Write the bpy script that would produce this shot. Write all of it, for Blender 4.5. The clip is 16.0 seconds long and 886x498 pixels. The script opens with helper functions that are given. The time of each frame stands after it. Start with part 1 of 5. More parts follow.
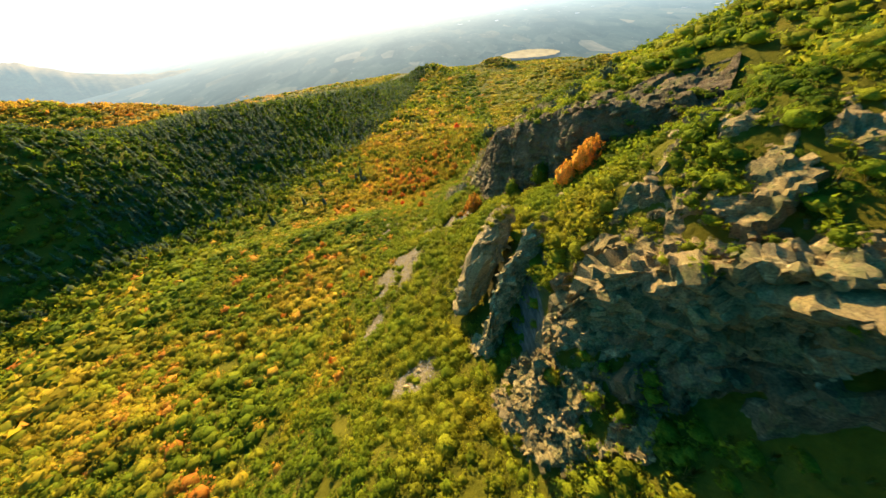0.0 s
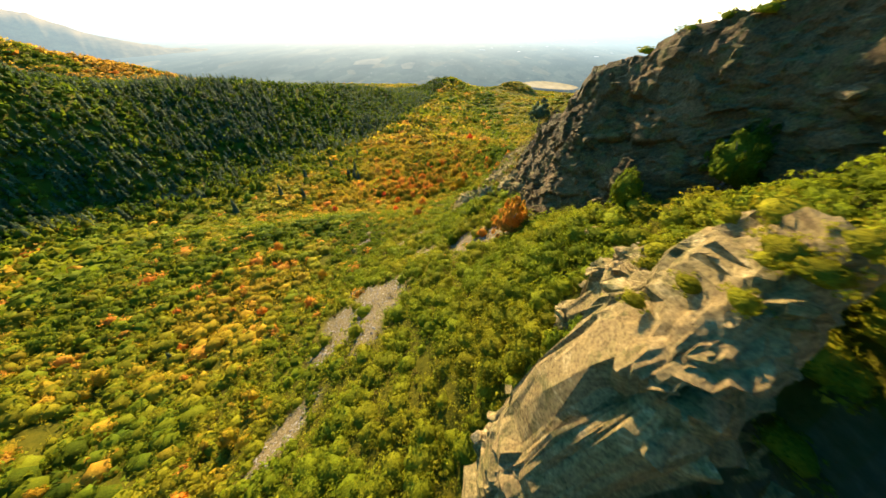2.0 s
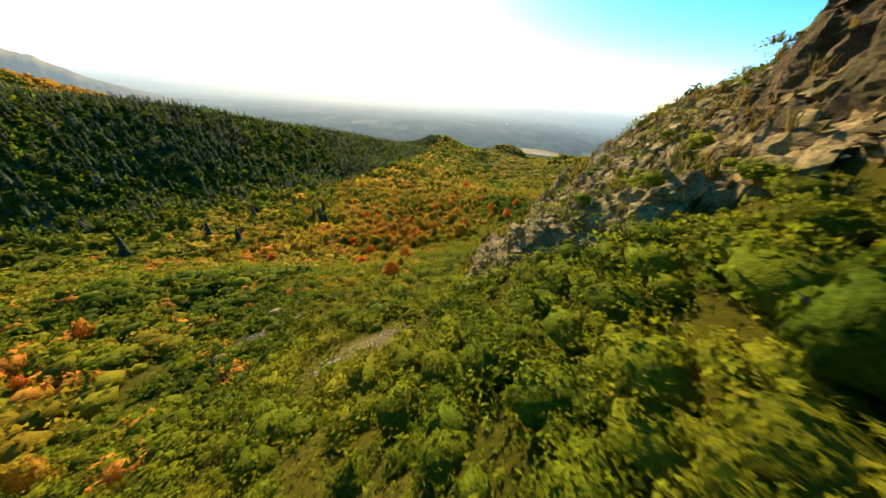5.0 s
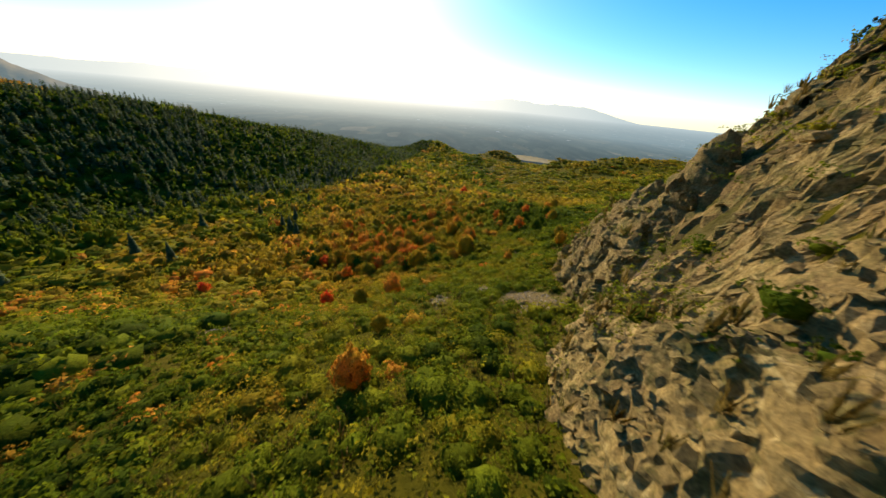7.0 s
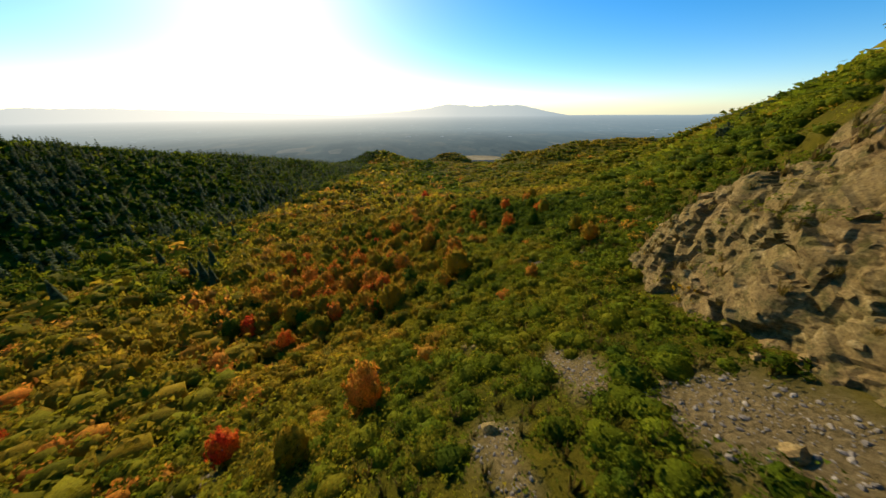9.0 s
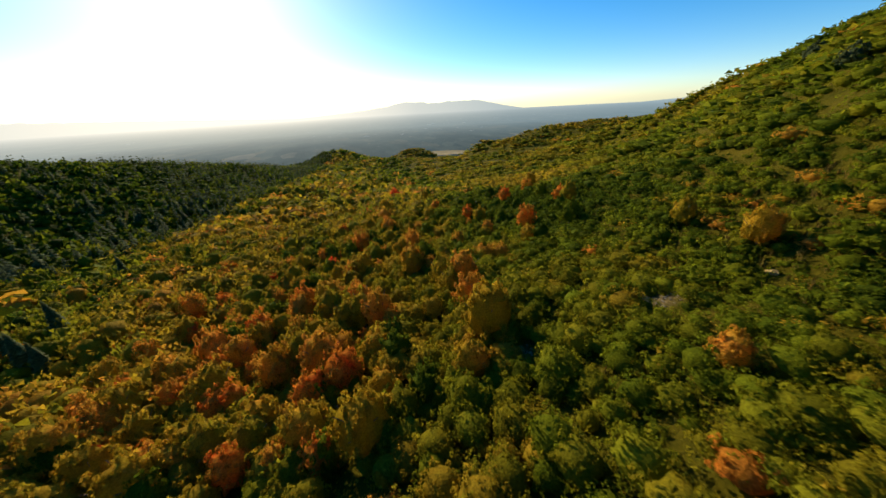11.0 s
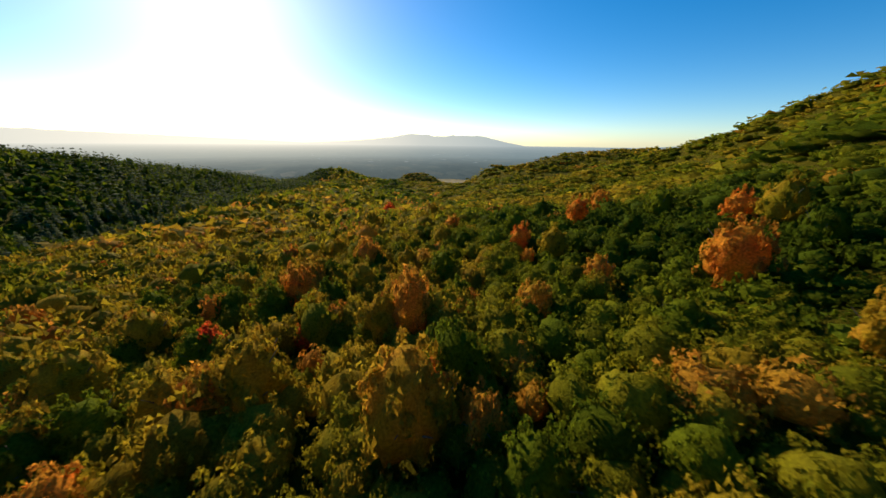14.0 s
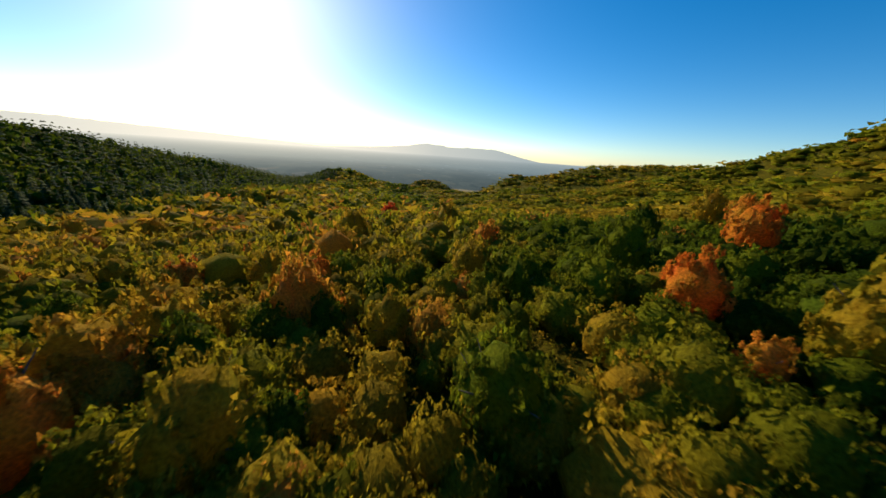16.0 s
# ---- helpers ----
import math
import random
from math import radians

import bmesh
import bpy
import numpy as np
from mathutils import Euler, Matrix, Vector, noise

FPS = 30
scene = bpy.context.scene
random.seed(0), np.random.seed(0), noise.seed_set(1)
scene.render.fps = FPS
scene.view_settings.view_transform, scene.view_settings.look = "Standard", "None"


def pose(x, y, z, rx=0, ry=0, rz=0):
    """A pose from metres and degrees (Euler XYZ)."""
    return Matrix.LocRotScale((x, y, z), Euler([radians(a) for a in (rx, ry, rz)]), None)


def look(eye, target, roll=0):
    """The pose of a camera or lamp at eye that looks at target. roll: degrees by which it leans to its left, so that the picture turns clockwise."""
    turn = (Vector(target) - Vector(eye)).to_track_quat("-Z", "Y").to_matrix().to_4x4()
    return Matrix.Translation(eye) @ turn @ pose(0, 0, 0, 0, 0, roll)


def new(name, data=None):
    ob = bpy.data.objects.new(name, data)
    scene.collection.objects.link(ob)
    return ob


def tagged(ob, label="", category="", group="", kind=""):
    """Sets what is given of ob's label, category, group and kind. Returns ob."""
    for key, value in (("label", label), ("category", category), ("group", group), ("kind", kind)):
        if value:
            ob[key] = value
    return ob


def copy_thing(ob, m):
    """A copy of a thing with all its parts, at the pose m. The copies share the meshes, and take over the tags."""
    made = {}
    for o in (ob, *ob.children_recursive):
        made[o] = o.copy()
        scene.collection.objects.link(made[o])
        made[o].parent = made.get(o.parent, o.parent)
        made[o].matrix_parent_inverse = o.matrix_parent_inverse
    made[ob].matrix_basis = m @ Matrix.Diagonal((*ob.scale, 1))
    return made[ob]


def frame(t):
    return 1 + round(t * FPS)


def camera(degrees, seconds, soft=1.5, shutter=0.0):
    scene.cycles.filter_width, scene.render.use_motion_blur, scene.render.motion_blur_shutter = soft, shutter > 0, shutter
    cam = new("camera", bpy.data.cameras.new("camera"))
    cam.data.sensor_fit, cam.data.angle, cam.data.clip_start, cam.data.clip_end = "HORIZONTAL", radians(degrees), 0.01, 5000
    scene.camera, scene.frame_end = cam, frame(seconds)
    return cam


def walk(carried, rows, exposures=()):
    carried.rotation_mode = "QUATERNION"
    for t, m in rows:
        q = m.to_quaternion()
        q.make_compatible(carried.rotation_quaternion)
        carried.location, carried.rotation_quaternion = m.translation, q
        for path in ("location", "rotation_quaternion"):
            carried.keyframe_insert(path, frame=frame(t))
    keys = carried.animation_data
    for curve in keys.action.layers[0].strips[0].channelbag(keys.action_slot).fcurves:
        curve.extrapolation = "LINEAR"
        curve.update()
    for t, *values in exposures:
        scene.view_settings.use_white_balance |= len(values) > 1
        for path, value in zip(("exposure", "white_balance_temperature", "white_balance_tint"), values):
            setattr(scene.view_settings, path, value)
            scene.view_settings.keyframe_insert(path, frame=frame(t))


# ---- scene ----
cam = camera(112.4, 16.0, soft=1.5, shutter=0.18)
METRES, EYE, TILT, LEAN, TURN = 220.0, 120.0, -43.0, 6.0, 0.0
ROWS = [
    (0.0, 0.0, 0.0, 0.0, 0.0, 0.0, 0.0),
    (0.5, -0.0046, 0.0349, 0.0034, -1.09, 0.45, 1.14),
    (1.0, -0.0071, 0.0696, 0.0067, -1.67, 0.8, 0.9),
    (1.5, -0.008, 0.1044, 0.0098, -1.98, 1.59, -2.12),
    (2.0, -0.0081, 0.1392, 0.0132, -1.72, 3.36, -8.14),
    (2.5, -0.0083, 0.1743, 0.0172, -1.73, 4.49, -10.3),
    (3.0, -0.009, 0.2092, 0.0217, -2.02, 6.09, -11.5),
    (3.5, -0.0103, 0.2437, 0.0271, -2.62, 8.35, -11.74),
    (4.0, -0.0121, 0.2773, 0.0333, -3.47, 11.19, -11.22),
    (6.5, -0.0242, 0.4212, 0.0817, -6.02, 16.13, -9.74),
    (7.0, -0.0267, 0.4458, 0.0918, -6.32, 16.42, -9.3),
    (7.5, -0.0293, 0.4703, 0.1019, -6.69, 16.68, -8.58),
    (8.0, -0.0322, 0.4958, 0.1122, -7.13, 16.99, -7.19),
    (8.5, -0.0353, 0.5224, 0.1227, -8.53, 17.69, -2.5),
    (9.0, -0.0377, 0.55, 0.1341, -10.32, 18.25, 2.12),
    (11.5, -0.0296, 0.7002, 0.2067, -14.59, 17.5, 9.38),
    (12.0, -0.0252, 0.7268, 0.219, -14.97, 17.67, 9.92),
    (12.5, -0.0202, 0.7533, 0.2304, -15.33, 18.26, 10.21),
    (13.0, -0.0142, 0.7798, 0.2411, -15.64, 19.86, 9.41),
    (13.5, -0.0078, 0.8059, 0.252, -15.86, 21.67, 7.5),
    (14.0, -0.0009, 0.8316, 0.2633, -16.0, 22.99, 5.84),
    (14.5, 0.006, 0.8564, 0.2754, -16.05, 24.02, 4.23),
    (15.0, 0.0126, 0.881, 0.2882, -16.18, 24.9, 2.85),
    (15.5, 0.0188, 0.9053, 0.3024, -16.29, 25.08, 2.02),
    (16.0, 0.024, 0.9296, 0.3174, -16.41, 24.96, 1.63),
]
EXPOSURES = [(0.0, 1.98, 7600, 10), (2.0, 1.95, 7600, 10), (4.0, 1.62, 7450, 10), (6.5, 0.78, 7200, 10), (9.0, 0.3, 7050, 10), (11.5, 0.34, 7250, 10), (14.0, 0.2, 7250, 10), (16.0, 0.12, 7250, 10)]
walk(cam, [(t, pose(0, 0, EYE, TILT, LEAN, TURN) @ pose(METRES * x, METRES * y, METRES * z, 90 + pitch, roll, yaw)) for t, x, y, z, yaw, pitch, roll in ROWS], EXPOSURES)

# ---- light: low autumn sun ahead, clear sky ----
SUN_AZ, SUN_EL = 17.0, 22.0          # degrees to the left of +y, and above the horizon
to_sun = Vector((-math.sin(radians(SUN_AZ)) * math.cos(radians(SUN_EL)), math.cos(radians(SUN_AZ)) * math.cos(radians(SUN_EL)), math.sin(radians(SUN_EL))))
sun_data = bpy.data.lights.new("sun", "SUN")
sun_data.energy, sun_data.angle, sun_data.color = 5.0, radians(0.6), (1.0, 0.86, 0.66)
sun = new("sun", sun_data)
sun.matrix_world = look(to_sun * 300 + Vector((0, 0, 200)), (0, 0, 200))

world = bpy.data.worlds.new("sky")
scene.world = world
world.use_nodes = True
wn, wl = world.node_tree.nodes, world.node_tree.links
sky = wn.new("ShaderNodeTexSky")
sky.sky_type, sky.sun_disc = "NISHITA", False
sky.sun_elevation, sky.sun_rotation = radians(SUN_EL), radians(-SUN_AZ)
sky.altitude, sky.air_density, sky.dust_density, sky.ozone_density = 1500, 1.0, 1.0, 4.0
vivid = wn.new("ShaderNodeHueSaturation")
vivid.inputs["Saturation"].default_value = 1.36
wl.new(sky.outputs["Color"], vivid.inputs["Color"])
wl.new(vivid.outputs["Color"], wn["Background"].inputs["Color"])
wn["Background"].inputs["Strength"].default_value = 0.15


# ---- numeric noise ----
def hash3(ix, iy, iz, seed=0):
    n = (ix.astype(np.int64) * 73856093) ^ (iy.astype(np.int64) * 19349663) ^ (iz.astype(np.int64) * 83492791) ^ (seed * 2654435)
    n = (n ^ (n >> 13)) * 1274126177
    n = n ^ (n >> 16)
    n = (n * 668265263) & 0x7FFFFFFF
    return ((n >> 7) & 0xFFFF) / 65535.0


def vnoise(p, seed=0):
    """Smooth noise from 0 to 1 at the points p (n, 3)."""
    i = np.floor(p)
    f = p - i
    f = f * f * (3 - 2 * f)
    out = np.zeros(len(p))
    for dx in (0, 1):
        for dy in (0, 1):
            for dz in (0, 1):
                w = (f[:, 0] if dx else 1 - f[:, 0]) * (f[:, 1] if dy else 1 - f[:, 1]) * (f[:, 2] if dz else 1 - f[:, 2])
                out += w * hash3(i[:, 0] + dx, i[:, 1] + dy, i[:, 2] + dz, seed)
    return out


def fbm(p, octaves=4, seed=0, gain=0.5):
    out, amp, total = np.zeros(len(p)), 1.0, 0.0
    for o in range(octaves):
        out += amp * vnoise(p * 2.03 ** o + 17.3 * o, seed + o)
        total += amp
        amp *= gain
    return out / total


def cells(p, seed=0):
    """For each point: a random value of its cell, how far it lies from the joint to the next cell, and the height of the cell's own tilted facet."""
    base = np.floor(p)
    d1 = np.full(len(p), 9.0)
    d2 = np.full(len(p), 9.0)
    val, tilt = np.zeros(len(p)), np.zeros(len(p))
    for dx in (-1, 0, 1):
        for dy in (-1, 0, 1):
            for dz in (-1, 0, 1):
                c = base + (dx, dy, dz)
                o = np.stack([hash3(c[:, 0], c[:, 1], c[:, 2], seed + k) for k in (1, 2, 3)], 1)
                d = np.abs(c + o - p).sum(1) * 0.6 + np.linalg.norm(c + o - p, axis=1) * 0.5
                v = hash3(c[:, 0], c[:, 1], c[:, 2], seed + 9)
                near = d < d1
                d2 = np.where(near, d1, np.minimum(d2, d))
                val = np.where(near, v, val)
                way = np.stack([hash3(c[:, 0], c[:, 1], c[:, 2], seed + k) for k in (15, 16, 17)], 1) - 0.5
                tilt = np.where(near, ((p - c - o) * way).sum(1) * 2, tilt)
                d1 = np.where(near, d, d1)
    return val, d2 - d1, tilt


# ---- the lie of the land: guide lines from behind the start to the edge of the plain, each (y, x, z) ----
FAR_HILL = ((-200, -560, 190), (100, -520, 118), (250, -470, 88), (320, -445, 70), (380, -420, 46), (430, -395, 22), (520, -380, -8), (700, -300, -30), (1000, -260, -62))
BACK_DIP = ((-200, -470, 165), (100, -400, 92), (250, -330, 48), (348, -270, 24), (450, -220, 4), (560, -180, -16), (700, -160, -34), (1000, -150, -62))
LEFT_CREST = ((-200, -420, 170), (100, -300, 106), (177, -263, 76), (195, -255, 65), (220, -243, 57), (249, -229, 53), (304, -205, 44), (348, -183, 35.5), (410, -154, 21.5), (453, -134, 14), (484, -119, 4.5), (560, -100, -11), (620, -95, -25), (700, -90, -36), (1000, -70, -62))
CREEK = ((-200, -260, 90), (0, -215, 44), (100, -172, 26), (160, -137, 19), (220, -112, 13), (300, -85, 5.5), (400, -65, -1), (500, -55, -8), (640, -40, -26), (1000, -20, -62))
MID_SLOPE = ((-200, -90, 112), (15, -46, 58.5), (60, -56, 45.5), (85, -47, 45), (105, -42, 43), (125, -40, 33.5), (148, -42, 25), (187, -48, 16.5), (223, -42, 13.5), (270, -50, 9), (330, -40, 4.5), (400, -25, -1), (500, -10, -8), (640, 5, -26), (1000, 20, -62))
BENCH = ((-200, -20, 150), (-20, -11, 90), (7, -9, 83), (18, -9, 78.5), (54, -11, 70.5), (65, -9, 67.5), (94, -11.5, 55.5), (117, -11, 45.2), (130, -10, 38.8), (155, -8, 29.2), (190, -12, 22), (215, -12, 18.5), (240, -12, 16), (282, 0, 10.5), (338, 18, 2.8), (420, 36, -2), (500, 45, -9), (640, 60, -27), (1000, 80, -62))
CRAG_FOOT = ((-200, 4, 164), (-20, 2, 96), (8, 3, 84.5), (20, 3.6, 82.4), (28, 1.6, 80.4), (36, -1.6, 80), (46, -2.2, 78), (55, -0.8, 76.2), (65, -1.5, 73.8), (77, 1.5, 72.6), (84, 1.5, 66), (91, -2.8, 58.4), (104, 1.4, 53), (112, 6, 50.8), (122, 9.2, 48.4), (134, 12.5, 44.4), (149, 8, 36.4), (162, 9, 33), (190, 7, 25), (215, 9, 22), (250, 14, 17.5), (300, 30, 9.5), (360, 60, 4), (420, 80, 2.5), (500, 90, -8), (640, 100, -28), (1000, 120, -62))
STEP_TOP = ((-200, 10, 172), (-20, 8, 101), (8, 8, 91), (20, 8.5, 95.5), (28, 9.5, 96.5), (38, 6, 88.6), (46, 6.5, 86.6), (54, 4.6, 80.8), (65, 3, 77.2), (77, 4, 75), (84, 5, 70), (91, -0.2, 64.4), (104, 4.2, 58.6), (112, 9.5, 60.5), (122, 13.5, 54.5), (134, 16, 46.4), (149, 13, 37.6), (162, 15, 35), (190, 16, 27), (215, 20, 23.5), (250, 40, 19), (300, 58, 13), (360, 78, 7), (420, 92, 5), (500, 105, -8), (640, 120, -29), (1000, 140, -62))
CRAG_TOP = ((-200, 22, 184), (-20, 18, 108), (8, 14, 95.5), (16, 11.5, 98.5), (24, 12.5, 101.3), (33, 15, 99.4), (40, 15, 95), (46, 12.6, 91), (52, 9.5, 86), (58, 8.5, 84), (66, 8.5, 83), (76, 9, 80.5), (86, 9, 76), (95, 8, 72), (112, 14, 68), (122, 19, 62.5), (134, 22, 50.5), (148, 21, 42), (160, 22, 38.4), (203, 38, 30), (240, 96, 31.5), (291, 118, 26.5), (350, 108, 12.5), (410, 112, 10), (450, 125, 15), (500, 130, -6), (640, 150, -30), (1000, 170, -62))
SHOULDER = ((-200, 40, 196), (-20, 32, 122), (8, 23, 109), (22, 22.5, 110.3), (34, 24, 104.8), (44, 22.5, 103.8), (53, 22, 102.5), (62, 20, 97), (72, 20, 92.5), (82, 22, 88.5), (95, 24, 84), (112, 25, 79), (126, 36, 78.5), (140, 42, 64), (160, 52, 54.5), (203, 80, 45.5), (240, 122, 45.5), (270, 130, 36.5), (310, 136, 27.5), (372, 142, 17.5), (412, 150, 20.5), (450, 160, 12.5), (500, 165, -8), (640, 190, -32), (1000, 210, -62))
RIGHT_CREST = ((-200, 170, 235), (50, 155, 142), (110, 153, 116), (160, 152, 91), (200, 152, 73), (237, 151, 58), (257, 151, 48), (283, 151, 35), (310, 156, 28.5), (340, 180, 28), (380, 190, 28.5), (412, 174, 24), (440, 178, 17), (500, 200, -8), (640, 240, -34), (1000, 260, -62))
GUIDES = (FAR_HILL, BACK_DIP, LEFT_CREST, CREEK, MID_SLOPE, BENCH, CRAG_FOOT, STEP_TOP, CRAG_TOP, SHOULDER, RIGHT_CREST)


def hermite(x, xs, ys):
    """A smooth line through the knots (xs, ys), monotone between them; xs, ys: (knots, n) or (knots,)."""
    x = np.asarray(x, float)
    if xs.ndim == 1:
        xs, ys = xs[:, None] + 0 * x, ys[:, None] + 0 * x
    h = np.maximum(np.diff(xs, axis=0), 1e-3)
    d = np.diff(ys, axis=0) / h
    m = np.zeros_like(xs)
    m[0], m[-1] = d[0], d[-1]
    a, b = d[:-1], d[1:]
    same = a * b > 0
    m[1:-1] = np.where(same, 2 * a * b / np.where(same, a + b, 1), 0)
    k = np.clip((x[None] >= xs).sum(0) - 1, 0, len(xs) - 2)
    col = np.arange(len(x))
    hh, dx = h[k, col], np.clip(x - xs[k, col], 0, h[k, col])
    t = dx / hh
    return (2 * t**3 - 3 * t**2 + 1) * ys[k, col] + (t**3 - 2 * t**2 + t) * hh * m[k, col] + (3 * t**2 - 2 * t**3) * ys[k + 1, col] + (t**3 - t**2) * hh * m[k + 1, col]


def smooth(a, b, x):
    t = np.clip((x - a) / (b - a), 0, 1)
    return t * t * (3 - 2 * t)


KNOBS = ((-46, 625, 24, 62), (92, 690, 20, 45), (30, 560, 8, 60))   # x, y, rise, spread of the far knolls


def ground(x, y, rough=True):
    """Height of the ground at x, y (arrays)."""
    x, y = np.asarray(x, float), np.asarray(y, float)
    yy = np.clip(y, -200, 1000)
    xs, zs = [], []
    for g in GUIDES:
        a = np.array(g, float)
        xs.append(hermite(yy, a[:, 0], a[:, 1]))
        zs.append(hermite(yy, a[:, 0], a[:, 2]))
    left = np.minimum(xs[0] - 400, -900)
    xs = [left - 3500, left] + xs + [xs[-1] + 160, xs[-1] + 420, xs[-1] + 4500]
    zs = [zs[0] * 0 - 50, np.minimum(zs[0] - 10, 60)] + zs + [zs[-1] + 8, np.minimum(zs[-1] - 20, 60), zs[-1] * 0 - 50]
    xs, zs = np.array(xs), np.array(zs)
    z = hermite(x, xs, zs)
    for kx, ky, rise, spread in KNOBS:
        z = z + rise * np.exp(-((x - kx) ** 2 + (y - ky) ** 2) / (2 * (spread * 0.55) ** 2))
    far = smooth(720, 980, np.hypot(x, y))
    z = z * (1 - far) + far * (-64 + 40 * smooth(1000, 4900, np.hypot(x, y)))
    if rough:
        p = np.stack([x, y, 0 * x], 1)
        z = z + (1 - far) * ((fbm(p / 22, 3, 5) - 0.5) * 4.5 * smooth(25, 60, np.abs(x + 2)) + (fbm(p / 5, 3, 8) - 0.5) * 1.1)
        big = smooth(40, 160, np.hypot(x + 5, np.maximum(np.abs(y - 110) - 110, 0)))
        z = z + (1 - far) * big * (fbm(p / 70, 3, 3) - 0.5) * 9
    return z


# bare patches on the slope: x, y, half-width, half-length, turn in degrees
BARE = ((-16.4, 50.2, 5.8, 6.8, -15), (-13.6, 45.5, 1.8, 4, -10), (-8.5, 18, 2.6, 3.6, -40), (-1.3, 58.6, 6.0, 2.5, -30), (-8, 63.5, 3.6, 1.1, -35), (-36, 115, 1.2, 4, -30), (-10.8, 116, 1.2, 4.2, 0), (0, 115, 4.2, 4.6, 20),
        (-4, 122, 1.6, 3.5, 0), (-27, 86, 1.2, 4, -50), (-30, 121, 2, 3.5, -30), (-2.4, 155, 0.9, 1.2, 0), (9, 152, 1.2, 1.1, 0), 
        (-20, 34, 1.5, 4.5, -20), (-13, 77, 1.0, 3.5, -60), (-152, 150, 6, 18, -35), (-9, 130, 0.9, 0.9, 0), (-165, 128, 5, 12, -35))


def bare(x, y):
    """1 inside a bare patch, 0 in the scrub, with a ragged edge."""
    x, y = np.asarray(x, float), np.asarray(y, float)
    p = np.stack([x, y, 0 * x], 1)
    wob = fbm(p / 2.2, 3, 21) - 0.5
    out = np.zeros(len(x))
    for bx, by, hw, hl, turn in BARE:
        c, s = math.cos(radians(turn)), math.sin(radians(turn))
        u, v = (x - bx) * c + (y - by) * s, -(x - bx) * s + (y - by) * c
        out = np.maximum(out, smooth(1.25, 0.75, np.sqrt((u / hw) ** 2 + (v / hl) ** 2) + wob * 1.5))
    return out


# ---- materials ----
def material(name):
    m = bpy.data.materials.new(name)
    m.use_nodes = True
    return m, m.node_tree.nodes, m.node_tree.links, m.node_tree.nodes["Principled BSDF"]


def noise_node(n, l, scale, detail=4.0, rough=0.55, coords=None, stretch=(1, 1, 1)):
    if coords is None:
        coords = n.new("ShaderNodeNewGeometry").outputs["Position"]
    mp = n.new("ShaderNodeMapping")
    mp.inputs["Scale"].default_value = stretch
    l.new(coords, mp.inputs["Vector"])
    t = n.new("ShaderNodeTexNoise")
    t.inputs["Scale"].default_value, t.inputs["Detail"].default_value, t.inputs["Roughness"].default_value = scale, detail, rough
    l.new(mp.outputs["Vector"], t.inputs["Vector"])
    return t.outputs["Fac"]


def ramp(n, l, fac, stops):
    r = n.new("ShaderNodeValToRGB")
    e = r.color_ramp.elements
    while len(e) < len(stops):
        e.new(0.5)
    for k, (at, c) in zip(e, stops):
        k.position, k.color = at, (*c, 1)
    l.new(fac, r.inputs["Fac"])
    return r.outputs["Color"]


def mix(n, l, fac, a, b, kind="MIX"):
    m = n.new("ShaderNodeMix")
    m.data_type, m.blend_type = "RGBA", kind
    if isinstance(fac, float):
        m.inputs["Factor"].default_value = fac
    else:
        l.new(fac, m.inputs["Factor"])
    for s, v in (("A", a), ("B", b)):
        k = [i for i in m.inputs if i.name == s and i.type == "RGBA"][0]
        if isinstance(v, tuple):
            k.default_value = (*v, 1)
        else:
            l.new(v, k)
    return [o for o in m.outputs if o.type == "RGBA"][0]


def relief(n, l, bsdf, height, strength, distance):
    b = n.new("ShaderNodeBump")
    b.inputs["Strength"].default_value, b.inputs["Distance"].default_value = strength, distance
    l.new(height, b.inputs["Height"])
    l.new(b.outputs["Normal"], bsdf.inputs["Normal"])


